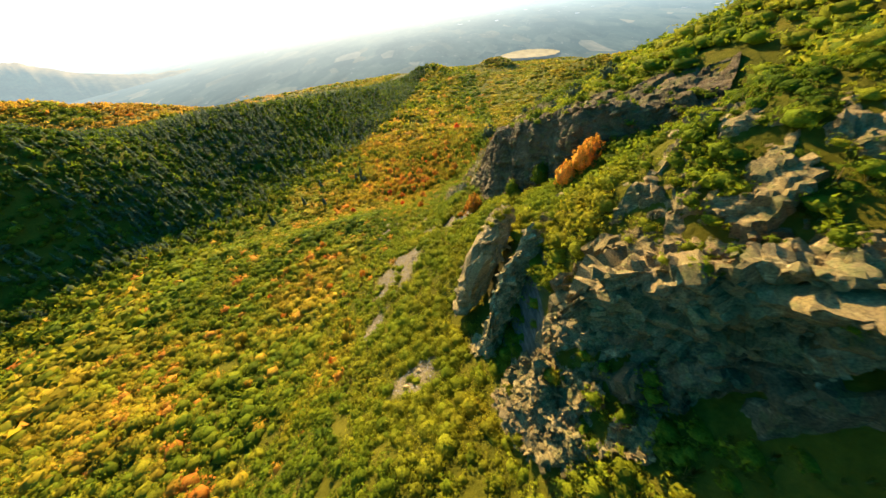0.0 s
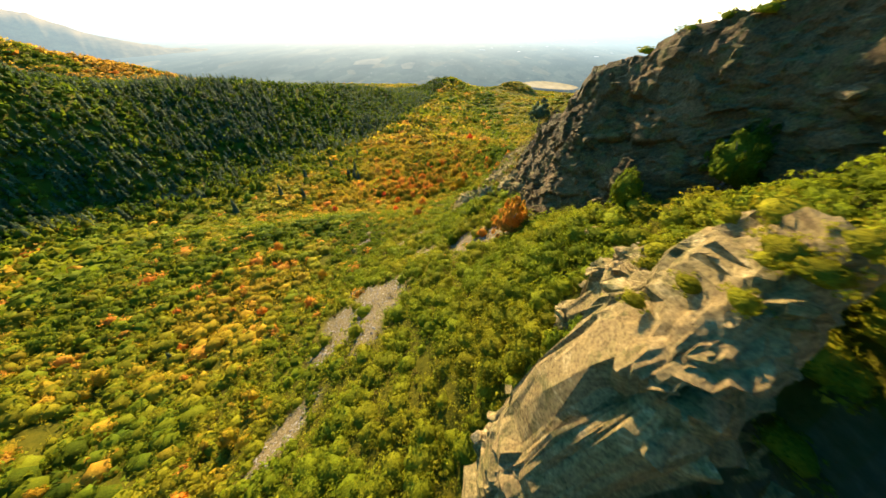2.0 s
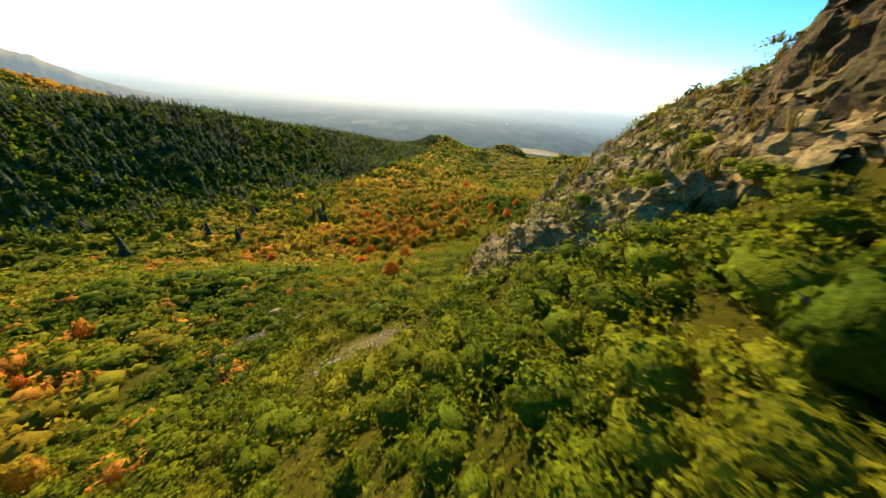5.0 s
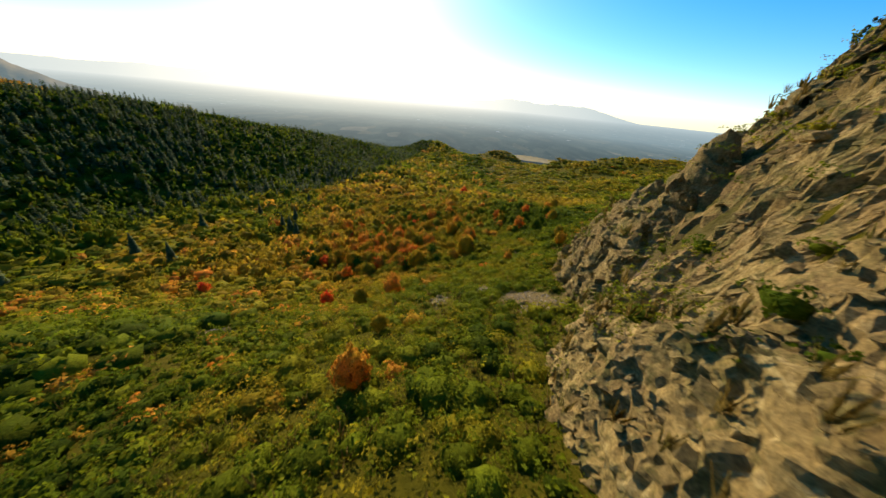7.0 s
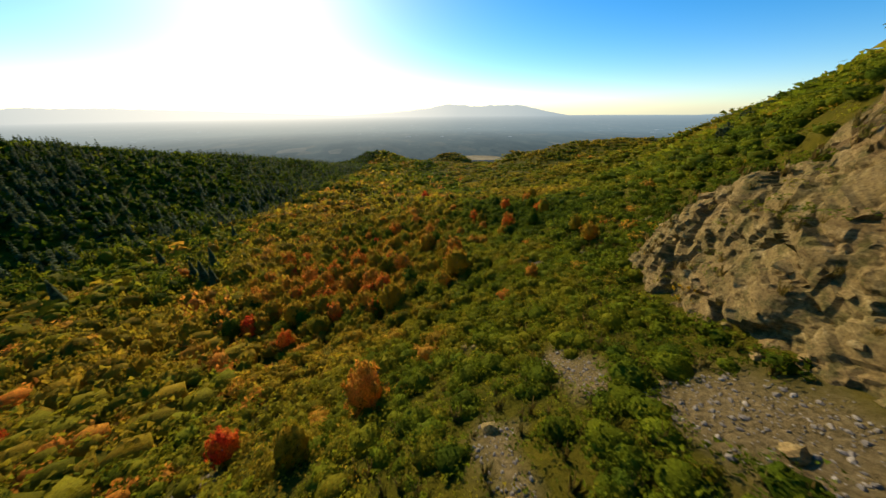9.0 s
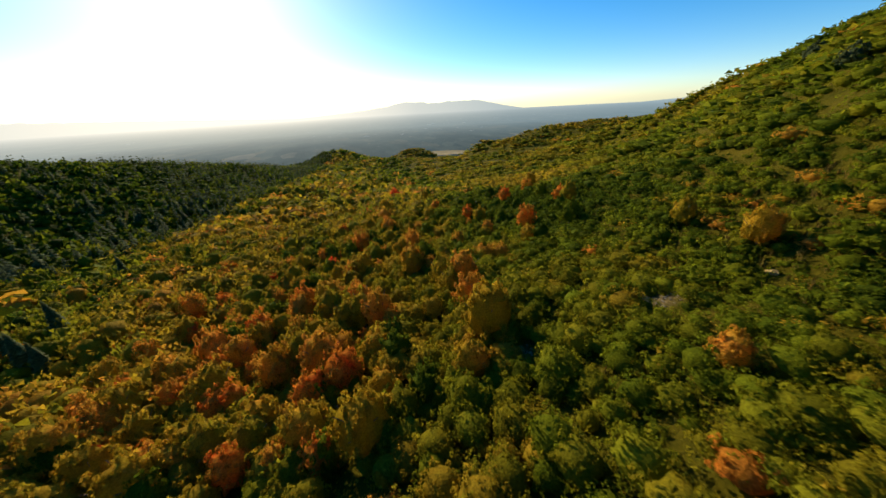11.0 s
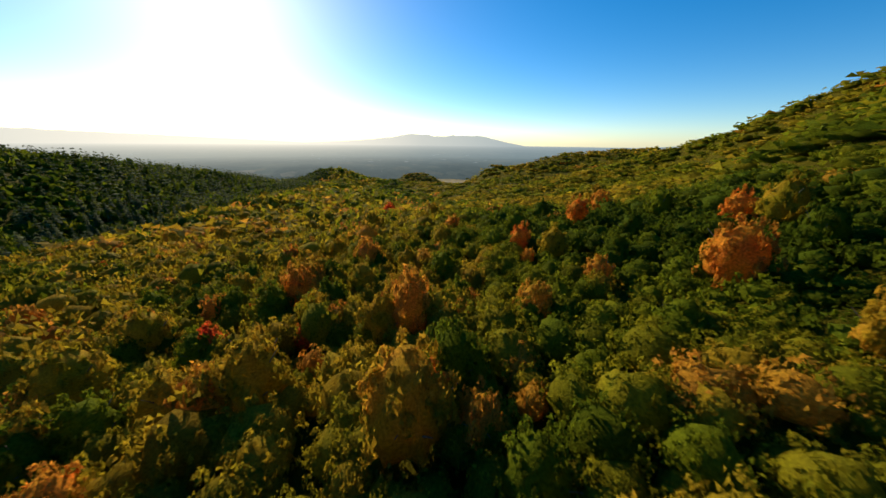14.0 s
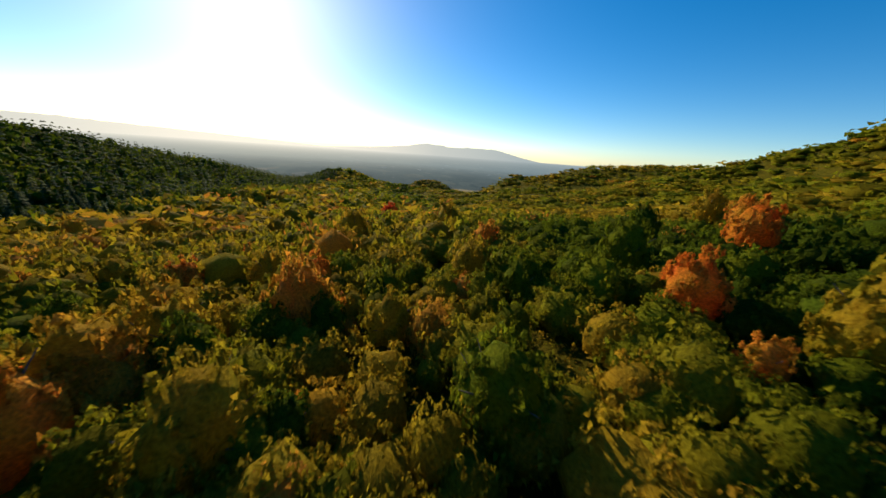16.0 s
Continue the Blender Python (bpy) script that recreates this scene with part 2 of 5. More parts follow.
def leaf_material(name, stops, glow=0.45, rough=0.8, grain=7.0):
    """Leaves: colour by the plant's own tint, varied from spray to spray; shaded as a rounded crown; light passes through."""
    m, n, l, b = material(name)
    at = n.new("ShaderNodeAttribute")
    at.attribute_name = "tint"
    col = ramp(n, l, at.outputs["Fac"], stops)
    geo = n.new("ShaderNodeNewGeometry")
    hsv = n.new("ShaderNodeHueSaturation")
    rnd = n.new("ShaderNodeMapRange")
    rnd.inputs["To Min"].default_value, rnd.inputs["To Max"].default_value = 0.68, 1.36
    l.new(geo.outputs["Random Per Island"], rnd.inputs["Value"])
    leafy = noise_node(n, l, grain, 3, 0.7)
    spot = n.new("ShaderNodeMapRange")
    spot.inputs["From Min"].default_value, spot.inputs["From Max"].default_value = 0.33, 0.66
    spot.inputs["To Min"].default_value, spot.inputs["To Max"].default_value = 0.62, 1.3
    l.new(leafy, spot.inputs["Value"])
    both = n.new("ShaderNodeMath")
    both.operation = "MULTIPLY"
    l.new(rnd.outputs["Result"], both.inputs[0])
    l.new(spot.outputs["Result"], both.inputs[1])
    l.new(both.outputs[0], hsv.inputs["Value"])
    hue = n.new("ShaderNodeMapRange")
    hue.inputs["To Min"].default_value, hue.inputs["To Max"].default_value = 0.48, 0.52
    l.new(noise_node(n, l, 0.9, 3), hue.inputs["Value"])
    l.new(hue.outputs["Result"], hsv.inputs["Hue"])
    l.new(col, hsv.inputs["Color"])
    l.new(hsv.outputs["Color"], b.inputs["Base Color"])
    b.inputs["Roughness"].default_value = rough
    b.inputs["Specular IOR Level"].default_value = 0.03
    bump = n.new("ShaderNodeBump")
    bump.inputs["Strength"].default_value, bump.inputs["Distance"].default_value = 0.9, 0.12
    l.new(leafy, bump.inputs["Height"])
    l.new(bump.outputs["Normal"], b.inputs["Normal"])
    tr = n.new("ShaderNodeBsdfTranslucent")
    l.new(hsv.outputs["Color"], tr.inputs["Color"])
    l.new(bump.outputs["Normal"], tr.inputs["Normal"])
    ms = n.new("ShaderNodeMixShader")
    ms.inputs["Fac"].default_value = glow
    l.new(b.outputs["BSDF"], ms.inputs[1])
    l.new(tr.outputs["BSDF"], ms.inputs[2])
    l.new(ms.outputs["Shader"], n["Material Output"].inputs["Surface"])
    return m


SCRUB_STOPS = ((0.0, (0.05, 0.082, 0.006)), (0.3, (0.145, 0.17, 0.009)), (0.55, (0.26, 0.21, 0.013)), (0.68, (0.41, 0.245, 0.02)), (0.8, (0.56, 0.25, 0.03)), (0.92, (0.62, 0.165, 0.02)), (1.0, (0.6, 0.065, 0.018)))
leaf_mat = leaf_material("scrub_leaves", SCRUB_STOPS, 0.52)
needle_mat = leaf_material("conifer_needles", ((0.0, (0.06, 0.085, 0.035)), (0.6, (0.095, 0.12, 0.045)), (1.0, (0.12, 0.14, 0.05))), 0.35, 0.8, 2.0)
dry_mat = leaf_material("dry_grass_blades", ((0.0, (0.2, 0.14, 0.03)), (0.6, (0.32, 0.22, 0.05)), (1.0, (0.17, 0.155, 0.03))), 0.4)

bark_mat, n, l, b = material("bark")
l.new(ramp(n, l, noise_node(n, l, 6, 4, 0.6, None, (1, 1, 0.2)), ((0.3, (0.06, 0.045, 0.035)), (0.7, (0.19, 0.16, 0.13)))), b.inputs["Base Color"])
b.inputs["Roughness"].default_value = 0.95


def rock_material(name, dark, mid, light):
    m, n, l, b = material(name)
    dipped = n.new("ShaderNodeMapping")
    dipped.inputs["Rotation"].default_value = (0.1, 0.52, 0.0)
    l.new(n.new("ShaderNodeNewGeometry").outputs["Position"], dipped.inputs["Vector"])
    pos = dipped.outputs["Vector"]
    big = noise_node(n, l, 0.22, 4, 0.6, pos)
    bands = mix(n, l, 0.5, noise_node(n, l, 1.0, 5, 0.7, pos, (0.45, 0.45, 2.4)), noise_node(n, l, 2.3, 5, 0.75, pos, (0.35, 0.35, 3.2)))
    fine = noise_node(n, l, 7.0, 5, 0.7, pos)
    col = ramp(n, l, bands, ((0.36, dark), (0.47, mid), (0.54, mid), (0.64, light)))
    warm = mix(n, l, ramp(n, l, big, ((0.42, (0, 0, 0)), (0.62, (1, 1, 1)))), col, (0.3, 0.18, 0.07))
    col = mix(n, l, 0.4, col, warm)
    growth = ramp(n, l, noise_node(n, l, 0.75, 6, 0.75, pos), ((0.505, (0, 0, 0)), (0.6, (0.8, 0.8, 0.8))))
    col = mix(n, l, growth, col, (0.125, 0.11, 0.03))
    spots = ramp(n, l, fine, ((0.35, (0.5, 0.5, 0.5)), (0.6, (1.15, 1.15, 1.15))))
    col = mix(n, l, 1.0, col, spots, "MULTIPLY")
    own = ramp(n, l, n.new("ShaderNodeNewGeometry").outputs["Random Per Island"], ((0.0, (0.7, 0.7, 0.7)), (1.0, (1.3, 1.3, 1.3))))
    col = mix(n, l, 1.0, col, own, "MULTIPLY")
    l.new(col, b.inputs["Base Color"])
    b.inputs["Roughness"].default_value = 0.96
    b.inputs["Specular IOR Level"].default_value = 0.08
    h = mix(n, l, 0.55, noise_node(n, l, 1.6, 8, 0.75, pos, (0.5, 0.5, 2.6)), noise_node(n, l, 6, 7, 0.8, pos, (0.8, 0.8, 1.8)))
    block = n.new("ShaderNodeTexVoronoi")
    block.inputs["Scale"].default_value = 0.8
    squeeze = n.new("ShaderNodeMapping")
    squeeze.inputs["Scale"].default_value = (0.8, 1.0, 2.0)
    wob = n.new("ShaderNodeTexNoise")
    wob.inputs["Scale"].default_value = 0.7
    l.new(pos, wob.inputs["Vector"])
    vadd = n.new("ShaderNodeVectorMath")
    vadd.operation = "ADD"
    l.new(pos, vadd.inputs[0])
    l.new(wob.outputs["Color"], vadd.inputs[1])
    l.new(vadd.outputs["Vector"], squeeze.inputs["Vector"])
    l.new(squeeze.outputs["Vector"], block.inputs["Vector"])
    h = mix(n, l, 0.16, h, block.outputs["Color"])
    relief(n, l, b, h, 0.8, 0.35)
    return m


# one rock in three tones; the darkest has the walls' shade in its colour
shaded_rock_mat = rock_material("shade_darkened_rock", (0.028, 0.019, 0.0065), (0.086, 0.058, 0.02), (0.235, 0.165, 0.065))
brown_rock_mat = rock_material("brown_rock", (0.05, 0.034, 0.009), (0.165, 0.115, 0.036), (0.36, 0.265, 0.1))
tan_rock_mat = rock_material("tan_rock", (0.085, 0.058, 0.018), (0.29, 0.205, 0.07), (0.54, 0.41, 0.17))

stone_mat, n, l, b = material("scree_stone")
obr = n.new("ShaderNodeNewGeometry").outputs["Random Per Island"]
l.new(mix(n, l, 0.35, ramp(n, l, obr, ((0.0, (0.08, 0.062, 0.035)), (0.5, (0.18, 0.145, 0.085)), (1.0, (0.36, 0.3, 0.19)))), ramp(n, l, noise_node(n, l, 5, 4), ((0.3, (0.16, 0.14, 0.12)), (0.7, (0.42, 0.38, 0.32))))), b.inputs["Base Color"])
b.inputs["Roughness"].default_value = 0.95
b.inputs["Specular IOR Level"].default_value = 0.1

ground_mat, n, l, b = material("hillside_soil")
pos = n.new("ShaderNodeNewGeometry").outputs["Position"]
c = ramp(n, l, noise_node(n, l, 0.12, 5, 0.6, pos), ((0.35, (0.055, 0.055, 0.004)), (0.55, (0.105, 0.085, 0.007)), (0.7, (0.16, 0.115, 0.013))))
c2 = ramp(n, l, noise_node(n, l, 1.4, 6, 0.7, pos), ((0.3, (0.03, 0.036, 0.003)), (0.6, (0.09, 0.078, 0.006)), (0.8, (0.17, 0.12, 0.016))))
c = mix(n, l, 0.55, c, c2)
at = n.new("ShaderNodeAttribute")
at.attribute_name = "bare"
stony = ramp(n, l, noise_node(n, l, 3.5, 6, 0.75, pos), ((0.3, (0.08, 0.06, 0.022)), (0.5, (0.17, 0.122, 0.048)), (0.75, (0.28, 0.21, 0.1))))
c = mix(n, l, at.outputs["Fac"], c, stony)
up_z = n.new("ShaderNodeSeparateXYZ")
l.new(n.new("ShaderNodeNewGeometry").outputs["True Normal"], up_z.inputs[0])
cliffy = ramp(n, l, up_z.outputs["Z"], ((0.3, (1, 1, 1)), (0.44, (0, 0, 0))))
stone = ramp(n, l, noise_node(n, l, 0.9, 7, 0.7, pos, (0.6, 0.6, 2.2)), ((0.3, (0.06, 0.045, 0.028)), (0.5, (0.14, 0.1, 0.06)), (0.72, (0.27, 0.2, 0.12))))
c = mix(n, l, cliffy, c, stone)
l.new(c, b.inputs["Base Color"])
b.inputs["Roughness"].default_value = 1.0
b.inputs["Specular IOR Level"].default_value = 0.03
relief(n, l, b, noise_node(n, l, 1.6, 9, 0.75, pos), 0.9, 0.5)

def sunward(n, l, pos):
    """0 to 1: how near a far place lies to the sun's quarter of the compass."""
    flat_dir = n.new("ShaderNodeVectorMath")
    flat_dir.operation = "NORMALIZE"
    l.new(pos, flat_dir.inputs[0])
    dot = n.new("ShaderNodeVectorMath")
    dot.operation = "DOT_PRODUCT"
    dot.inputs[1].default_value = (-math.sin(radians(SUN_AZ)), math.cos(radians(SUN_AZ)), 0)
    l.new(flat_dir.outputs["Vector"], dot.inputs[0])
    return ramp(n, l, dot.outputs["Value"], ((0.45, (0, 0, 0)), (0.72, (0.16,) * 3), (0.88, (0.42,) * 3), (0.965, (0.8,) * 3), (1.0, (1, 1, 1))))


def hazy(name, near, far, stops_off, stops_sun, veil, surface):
    """A far backdrop: its own surface under painted haze, an emission that thickens with distance and shines in the
    sun's quarter.
    """
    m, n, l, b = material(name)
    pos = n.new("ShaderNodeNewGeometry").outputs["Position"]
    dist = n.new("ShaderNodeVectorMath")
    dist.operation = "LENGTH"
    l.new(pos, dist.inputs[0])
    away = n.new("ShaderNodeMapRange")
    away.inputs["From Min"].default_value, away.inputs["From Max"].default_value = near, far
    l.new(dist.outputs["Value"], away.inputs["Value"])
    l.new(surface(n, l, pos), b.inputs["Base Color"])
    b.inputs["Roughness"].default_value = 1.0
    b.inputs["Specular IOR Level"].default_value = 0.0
    haze_glow = mix(n, l, sunward(n, l, pos), ramp(n, l, away.outputs["Result"], stops_off), ramp(n, l, away.outputs["Result"], stops_sun))
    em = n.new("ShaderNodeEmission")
    l.new(haze_glow, em.inputs["Color"])
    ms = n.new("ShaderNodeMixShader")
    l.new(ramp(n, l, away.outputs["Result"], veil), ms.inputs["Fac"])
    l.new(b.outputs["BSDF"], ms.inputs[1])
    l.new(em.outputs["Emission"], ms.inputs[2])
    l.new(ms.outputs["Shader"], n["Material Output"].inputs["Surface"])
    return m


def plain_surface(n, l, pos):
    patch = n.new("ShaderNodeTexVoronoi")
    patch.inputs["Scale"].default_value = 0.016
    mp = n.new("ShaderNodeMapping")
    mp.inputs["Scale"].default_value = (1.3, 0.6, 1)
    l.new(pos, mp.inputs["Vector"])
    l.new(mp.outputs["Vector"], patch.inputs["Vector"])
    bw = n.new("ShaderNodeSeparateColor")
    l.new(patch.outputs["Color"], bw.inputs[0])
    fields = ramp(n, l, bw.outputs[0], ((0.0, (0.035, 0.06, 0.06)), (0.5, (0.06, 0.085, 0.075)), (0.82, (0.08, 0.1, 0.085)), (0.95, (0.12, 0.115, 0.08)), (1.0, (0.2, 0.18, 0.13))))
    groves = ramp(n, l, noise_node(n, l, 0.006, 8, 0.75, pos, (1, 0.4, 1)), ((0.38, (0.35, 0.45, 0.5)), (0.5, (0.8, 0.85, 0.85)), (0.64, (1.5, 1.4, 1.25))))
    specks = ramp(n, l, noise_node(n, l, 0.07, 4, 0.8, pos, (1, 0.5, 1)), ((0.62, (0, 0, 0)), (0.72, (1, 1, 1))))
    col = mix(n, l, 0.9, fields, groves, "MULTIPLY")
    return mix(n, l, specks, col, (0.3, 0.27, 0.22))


def range_surface(n, l, pos):
    return ramp(n, l, noise_node(n, l, 0.01, 6, 0.7, pos, (1, 1, 2.5)), ((0.35, (0.05, 0.07, 0.08)), (0.7, (0.22, 0.2, 0.17))))


def slope_surface(n, l, pos):
    return ramp(n, l, noise_node(n, l, 0.02, 6, 0.7, pos, (1, 1, 2.0)), ((0.35, (0.1, 0.09, 0.06)), (0.65, (0.3, 0.21, 0.1))))


# glow of the painted haze by distance, away from the sun and towards it
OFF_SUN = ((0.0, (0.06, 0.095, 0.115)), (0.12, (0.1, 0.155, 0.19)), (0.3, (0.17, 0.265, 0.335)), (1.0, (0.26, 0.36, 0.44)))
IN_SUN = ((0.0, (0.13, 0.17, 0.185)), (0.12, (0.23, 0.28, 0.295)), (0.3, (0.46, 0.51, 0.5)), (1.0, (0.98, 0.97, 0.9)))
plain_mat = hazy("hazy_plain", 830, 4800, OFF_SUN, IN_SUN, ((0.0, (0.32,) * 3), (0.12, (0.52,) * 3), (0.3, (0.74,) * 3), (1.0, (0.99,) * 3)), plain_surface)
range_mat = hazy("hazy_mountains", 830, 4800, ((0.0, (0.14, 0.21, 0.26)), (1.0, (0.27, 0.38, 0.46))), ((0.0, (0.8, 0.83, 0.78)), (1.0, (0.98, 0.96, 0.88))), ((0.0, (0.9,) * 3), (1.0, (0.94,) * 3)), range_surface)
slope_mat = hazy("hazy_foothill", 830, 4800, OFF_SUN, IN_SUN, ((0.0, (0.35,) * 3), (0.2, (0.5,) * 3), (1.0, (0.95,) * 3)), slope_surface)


# ---- mesh helpers ----
def mesh_from(name, verts, faces, mat, sharp=False, round_off=None, **attrs):
    """A mesh from arrays; faces (n, 3) or (n, 4); attrs are one value a vertex; round_off gives soft normals."""
    me = bpy.data.meshes.new(name)
    verts, faces = np.asarray(verts, np.float32), np.asarray(faces, np.int32)
    k = faces.shape[1]
    me.vertices.add(len(verts))
    me.vertices.foreach_set("co", verts.ravel())
    me.loops.add(faces.size)
    me.loops.foreach_set("vertex_index", faces.ravel())
    me.polygons.add(len(faces))
    me.polygons.foreach_set("loop_start", np.arange(0, faces.size, k, dtype=np.int32))
    me.polygons.foreach_set("loop_total", np.full(len(faces), k, np.int32))
    me.polygons.foreach_set("use_smooth", np.full(len(faces), not sharp))
    for key, values in attrs.items():
        a = me.attributes.new(key, "FLOAT", "POINT")
        a.data.foreach_set("value", np.asarray(values, np.float32))
    if round_off is not None:
        a = me.attributes.new("custom_normal", "FLOAT_VECTOR", "POINT")
        a.data.foreach_set("vector", np.asarray(round_off, np.float32).ravel())
    me.materials.append(mat)
    me.update(calc_edges=True)
    me.validate()
    return me


def grid_faces(nu, nv):
    i = np.arange((nu - 1) * (nv - 1))
    a = (i // (nv - 1)) * nv + i % (nv - 1)
    return np.stack([a, a + nv, a + nv + 1, a + 1], 1)


def normals_of(p):
    """Normals of a grid of points (nu, nv, 3)."""
    nrm = np.cross(np.gradient(p, axis=0), np.gradient(p, axis=1))
    return nrm / np.maximum(np.linalg.norm(nrm, axis=2, keepdims=True), 1e-9)


# ---- ground: one sheet from the slope to the horizon ----
def spaced(lo, hi, step, out_lo, out_hi, grow):
    mid = list(np.arange(lo, hi + 0.01, step))
    s, up_side = step, []
    v = hi
    while v < out_hi:
        s *= grow
        v = min(v + s, out_hi)
        up_side.append(v)
    s, down = step, []
    v = lo
    while v > out_lo:
        s *= grow
        v = max(v - s, out_lo)
        down.append(v)
    return np.array(down[::-1] + mid + up_side)


gx, gy = spaced(-36, 30, 1.15, -4900, 4900, 1.09), spaced(-12, 215, 1.25, -900, 4900, 1.085)
XX, YY = np.meshgrid(gx, gy, indexing="ij")
ZZ = ground(XX.ravel(), YY.ravel())
BB = bare(XX.ravel(), YY.ravel())
ZZ -= 120 * smooth(2500, 4600, np.hypot(XX, YY).ravel())        # the plain's own sheet takes over
land = new("ground", mesh_from("ground", np.stack([XX.ravel(), YY.ravel(), ZZ], 1), grid_faces(len(gx), len(gy)), ground_mat, bare=BB))
tagged(land, "dry brown mountainside soil with grey gravel patches", "ground", kind="structure")

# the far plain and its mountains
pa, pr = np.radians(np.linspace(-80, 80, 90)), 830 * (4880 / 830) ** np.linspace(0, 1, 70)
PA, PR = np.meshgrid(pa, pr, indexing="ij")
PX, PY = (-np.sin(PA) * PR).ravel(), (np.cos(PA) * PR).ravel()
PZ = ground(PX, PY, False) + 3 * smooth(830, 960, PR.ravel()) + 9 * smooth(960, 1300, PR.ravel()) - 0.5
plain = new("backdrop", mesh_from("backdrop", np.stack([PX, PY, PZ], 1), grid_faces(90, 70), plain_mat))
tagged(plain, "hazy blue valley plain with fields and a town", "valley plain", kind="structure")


# a mown yellow field where the hills end
fa = np.linspace(0, 2 * math.pi, 40, endpoint=False)
rings = []
for f in (1.0, 0.66, 0.33, 0.02):
    wob = 1 + 0.25 * (fbm(np.stack([np.cos(fa) * 1.5, np.sin(fa) * 1.5, 0 * fa], 1), 2, 71) - 0.5)
    fx, fy = 205 + np.cos(fa) * 78 * f * wob, 905 + np.sin(fa) * 62 * f * wob
    rings.append(np.stack([fx, fy, ground(fx, fy, False) + 6], 1))
straw_mat, n, l, b = material("dry_field")
l.new(ramp(n, l, noise_node(n, l, 0.05, 5, 0.7), ((0.35, (0.13, 0.095, 0.022)), (0.65, (0.22, 0.165, 0.045)))), b.inputs["Base Color"])
b.inputs["Roughness"].default_value = 1.0
fp = np.stack(rings + [rings[0] * 0 + rings[-1].mean(0)], 1)
fp = np.concatenate([fp, fp[:1]])
tagged(new("dry_field", mesh_from("dry_field", fp.reshape(-1, 3), grid_faces(41, 5), straw_mat)), "dry yellow field at the edge of the hills", "field", kind="structure")


def mountain_range(name, az0, az1, dist, peaks, seed, label, mat=None):
    """A far range: a solid ridge along an arc; peaks (azimuth, height) name its skyline."""
    az = np.linspace(az0, az1, 220)
    h = hermite(az, np.array([p[0] for p in peaks], float), np.array([p[1] for p in peaks], float))
    q = np.stack([az * 0.9, az * 0, az * 0], 1)
    h = h + np.abs(h) * (0.28 * fbm(q * 1.6, 5, seed, 0.6) - 0.14)
    rows = []
    for f, back in ((0, 0), (0.35, 60), (0.75, 110), (1.0, 150), (0.5, 220), (-0.1, 300)):
        r = dist + back - (f * (1 - f)) * 140 * fbm(q * 2.4 + f * 3, 3, seed + 4)
        a = np.radians(az)
        rows.append(np.stack([-np.sin(a) * r, np.cos(a) * r, -60 + (h + 60) * f], 1))
    p = np.stack(rows, 1)
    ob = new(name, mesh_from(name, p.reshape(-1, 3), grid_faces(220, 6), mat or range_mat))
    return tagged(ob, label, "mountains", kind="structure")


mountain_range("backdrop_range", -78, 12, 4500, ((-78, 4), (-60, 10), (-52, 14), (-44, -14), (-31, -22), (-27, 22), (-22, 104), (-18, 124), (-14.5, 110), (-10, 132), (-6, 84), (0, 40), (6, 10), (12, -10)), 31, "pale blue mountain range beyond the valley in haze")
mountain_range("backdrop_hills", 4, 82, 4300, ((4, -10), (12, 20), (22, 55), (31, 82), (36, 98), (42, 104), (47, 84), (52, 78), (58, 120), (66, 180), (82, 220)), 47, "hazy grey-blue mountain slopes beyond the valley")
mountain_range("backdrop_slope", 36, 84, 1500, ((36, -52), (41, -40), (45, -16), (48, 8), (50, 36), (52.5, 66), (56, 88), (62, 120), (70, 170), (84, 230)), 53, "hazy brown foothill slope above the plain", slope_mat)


# ---- rock ----
def rock_offset(p, size=1.0, seed=0, lumpy=1.0, thin=1.0):
    """How far weathered, bedded rock stands proud or back at the points p."""
    beds = np.array(((0.86, 0.0, 0.5), (-0.05, 0.995, 0.09), (-0.5, -0.1, 0.86)))     # along the dip, along the strike, across the beds
    q = p @ beds.T
    wob = fbm(p / (5 * size), 3, seed + 1)
    out = np.zeros(len(p))
    for thick, amp, k in ((2.3, 0.7 * thin, 0), (0.8, 0.38 * thin, 1), (0.36, 0.13 * thin, 2)):
        layer = q[:, 2] / (thick * size) + wob * 3.4 + k * 0.37
        lid = np.floor(layer)
        cut = np.floor(fbm(np.stack([q[:, 0], q[:, 1], lid * 7.0], 1) / (3.4 * size), 2, seed + 11 + k) * 7)
        out += amp * (hash3(lid, cut, lid * 0, seed + 2 + k) - 0.5) - amp * 0.3 * np.exp(-(layer - lid) / 0.2)
    v1, j1, f1 = cells(q / (np.array((5.2, 4.2, 2.8)) * size) + wob[:, None] * 0.7, seed + 3)
    v2, j2, f2 = cells(q / (np.array((2.3, 1.8, 1.0)) * size) + wob[:, None] * 0.8, seed + 5)
    out += lumpy * ((v1 - 0.5) * 0.8 + f1 * 1.5 - 0.35 * np.exp(-j1 / 0.05) + (v2 - 0.5) * 0.4 + f2 * 0.7 - 0.15 * np.exp(-j2 / 0.05))
    return size * (out + (fbm(p / (0.9 * size), 4, seed + 7) - 0.5) * 0.25 * lumpy + (fbm(p / (9 * size), 2, seed + 8) - 0.5) * 2.0 * lumpy + 0.2)


ROCK_TOP = {}      # highest rock over each square metre, for bushes on ledges


def note_rock(p):
    for ix, iy, z in zip(np.floor(p[:, 0]).astype(int), np.floor(p[:, 1]).astype(int), p[:, 2]):
        if z > ROCK_TOP.get((ix, iy), -999):
            ROCK_TOP[(ix, iy)] = z


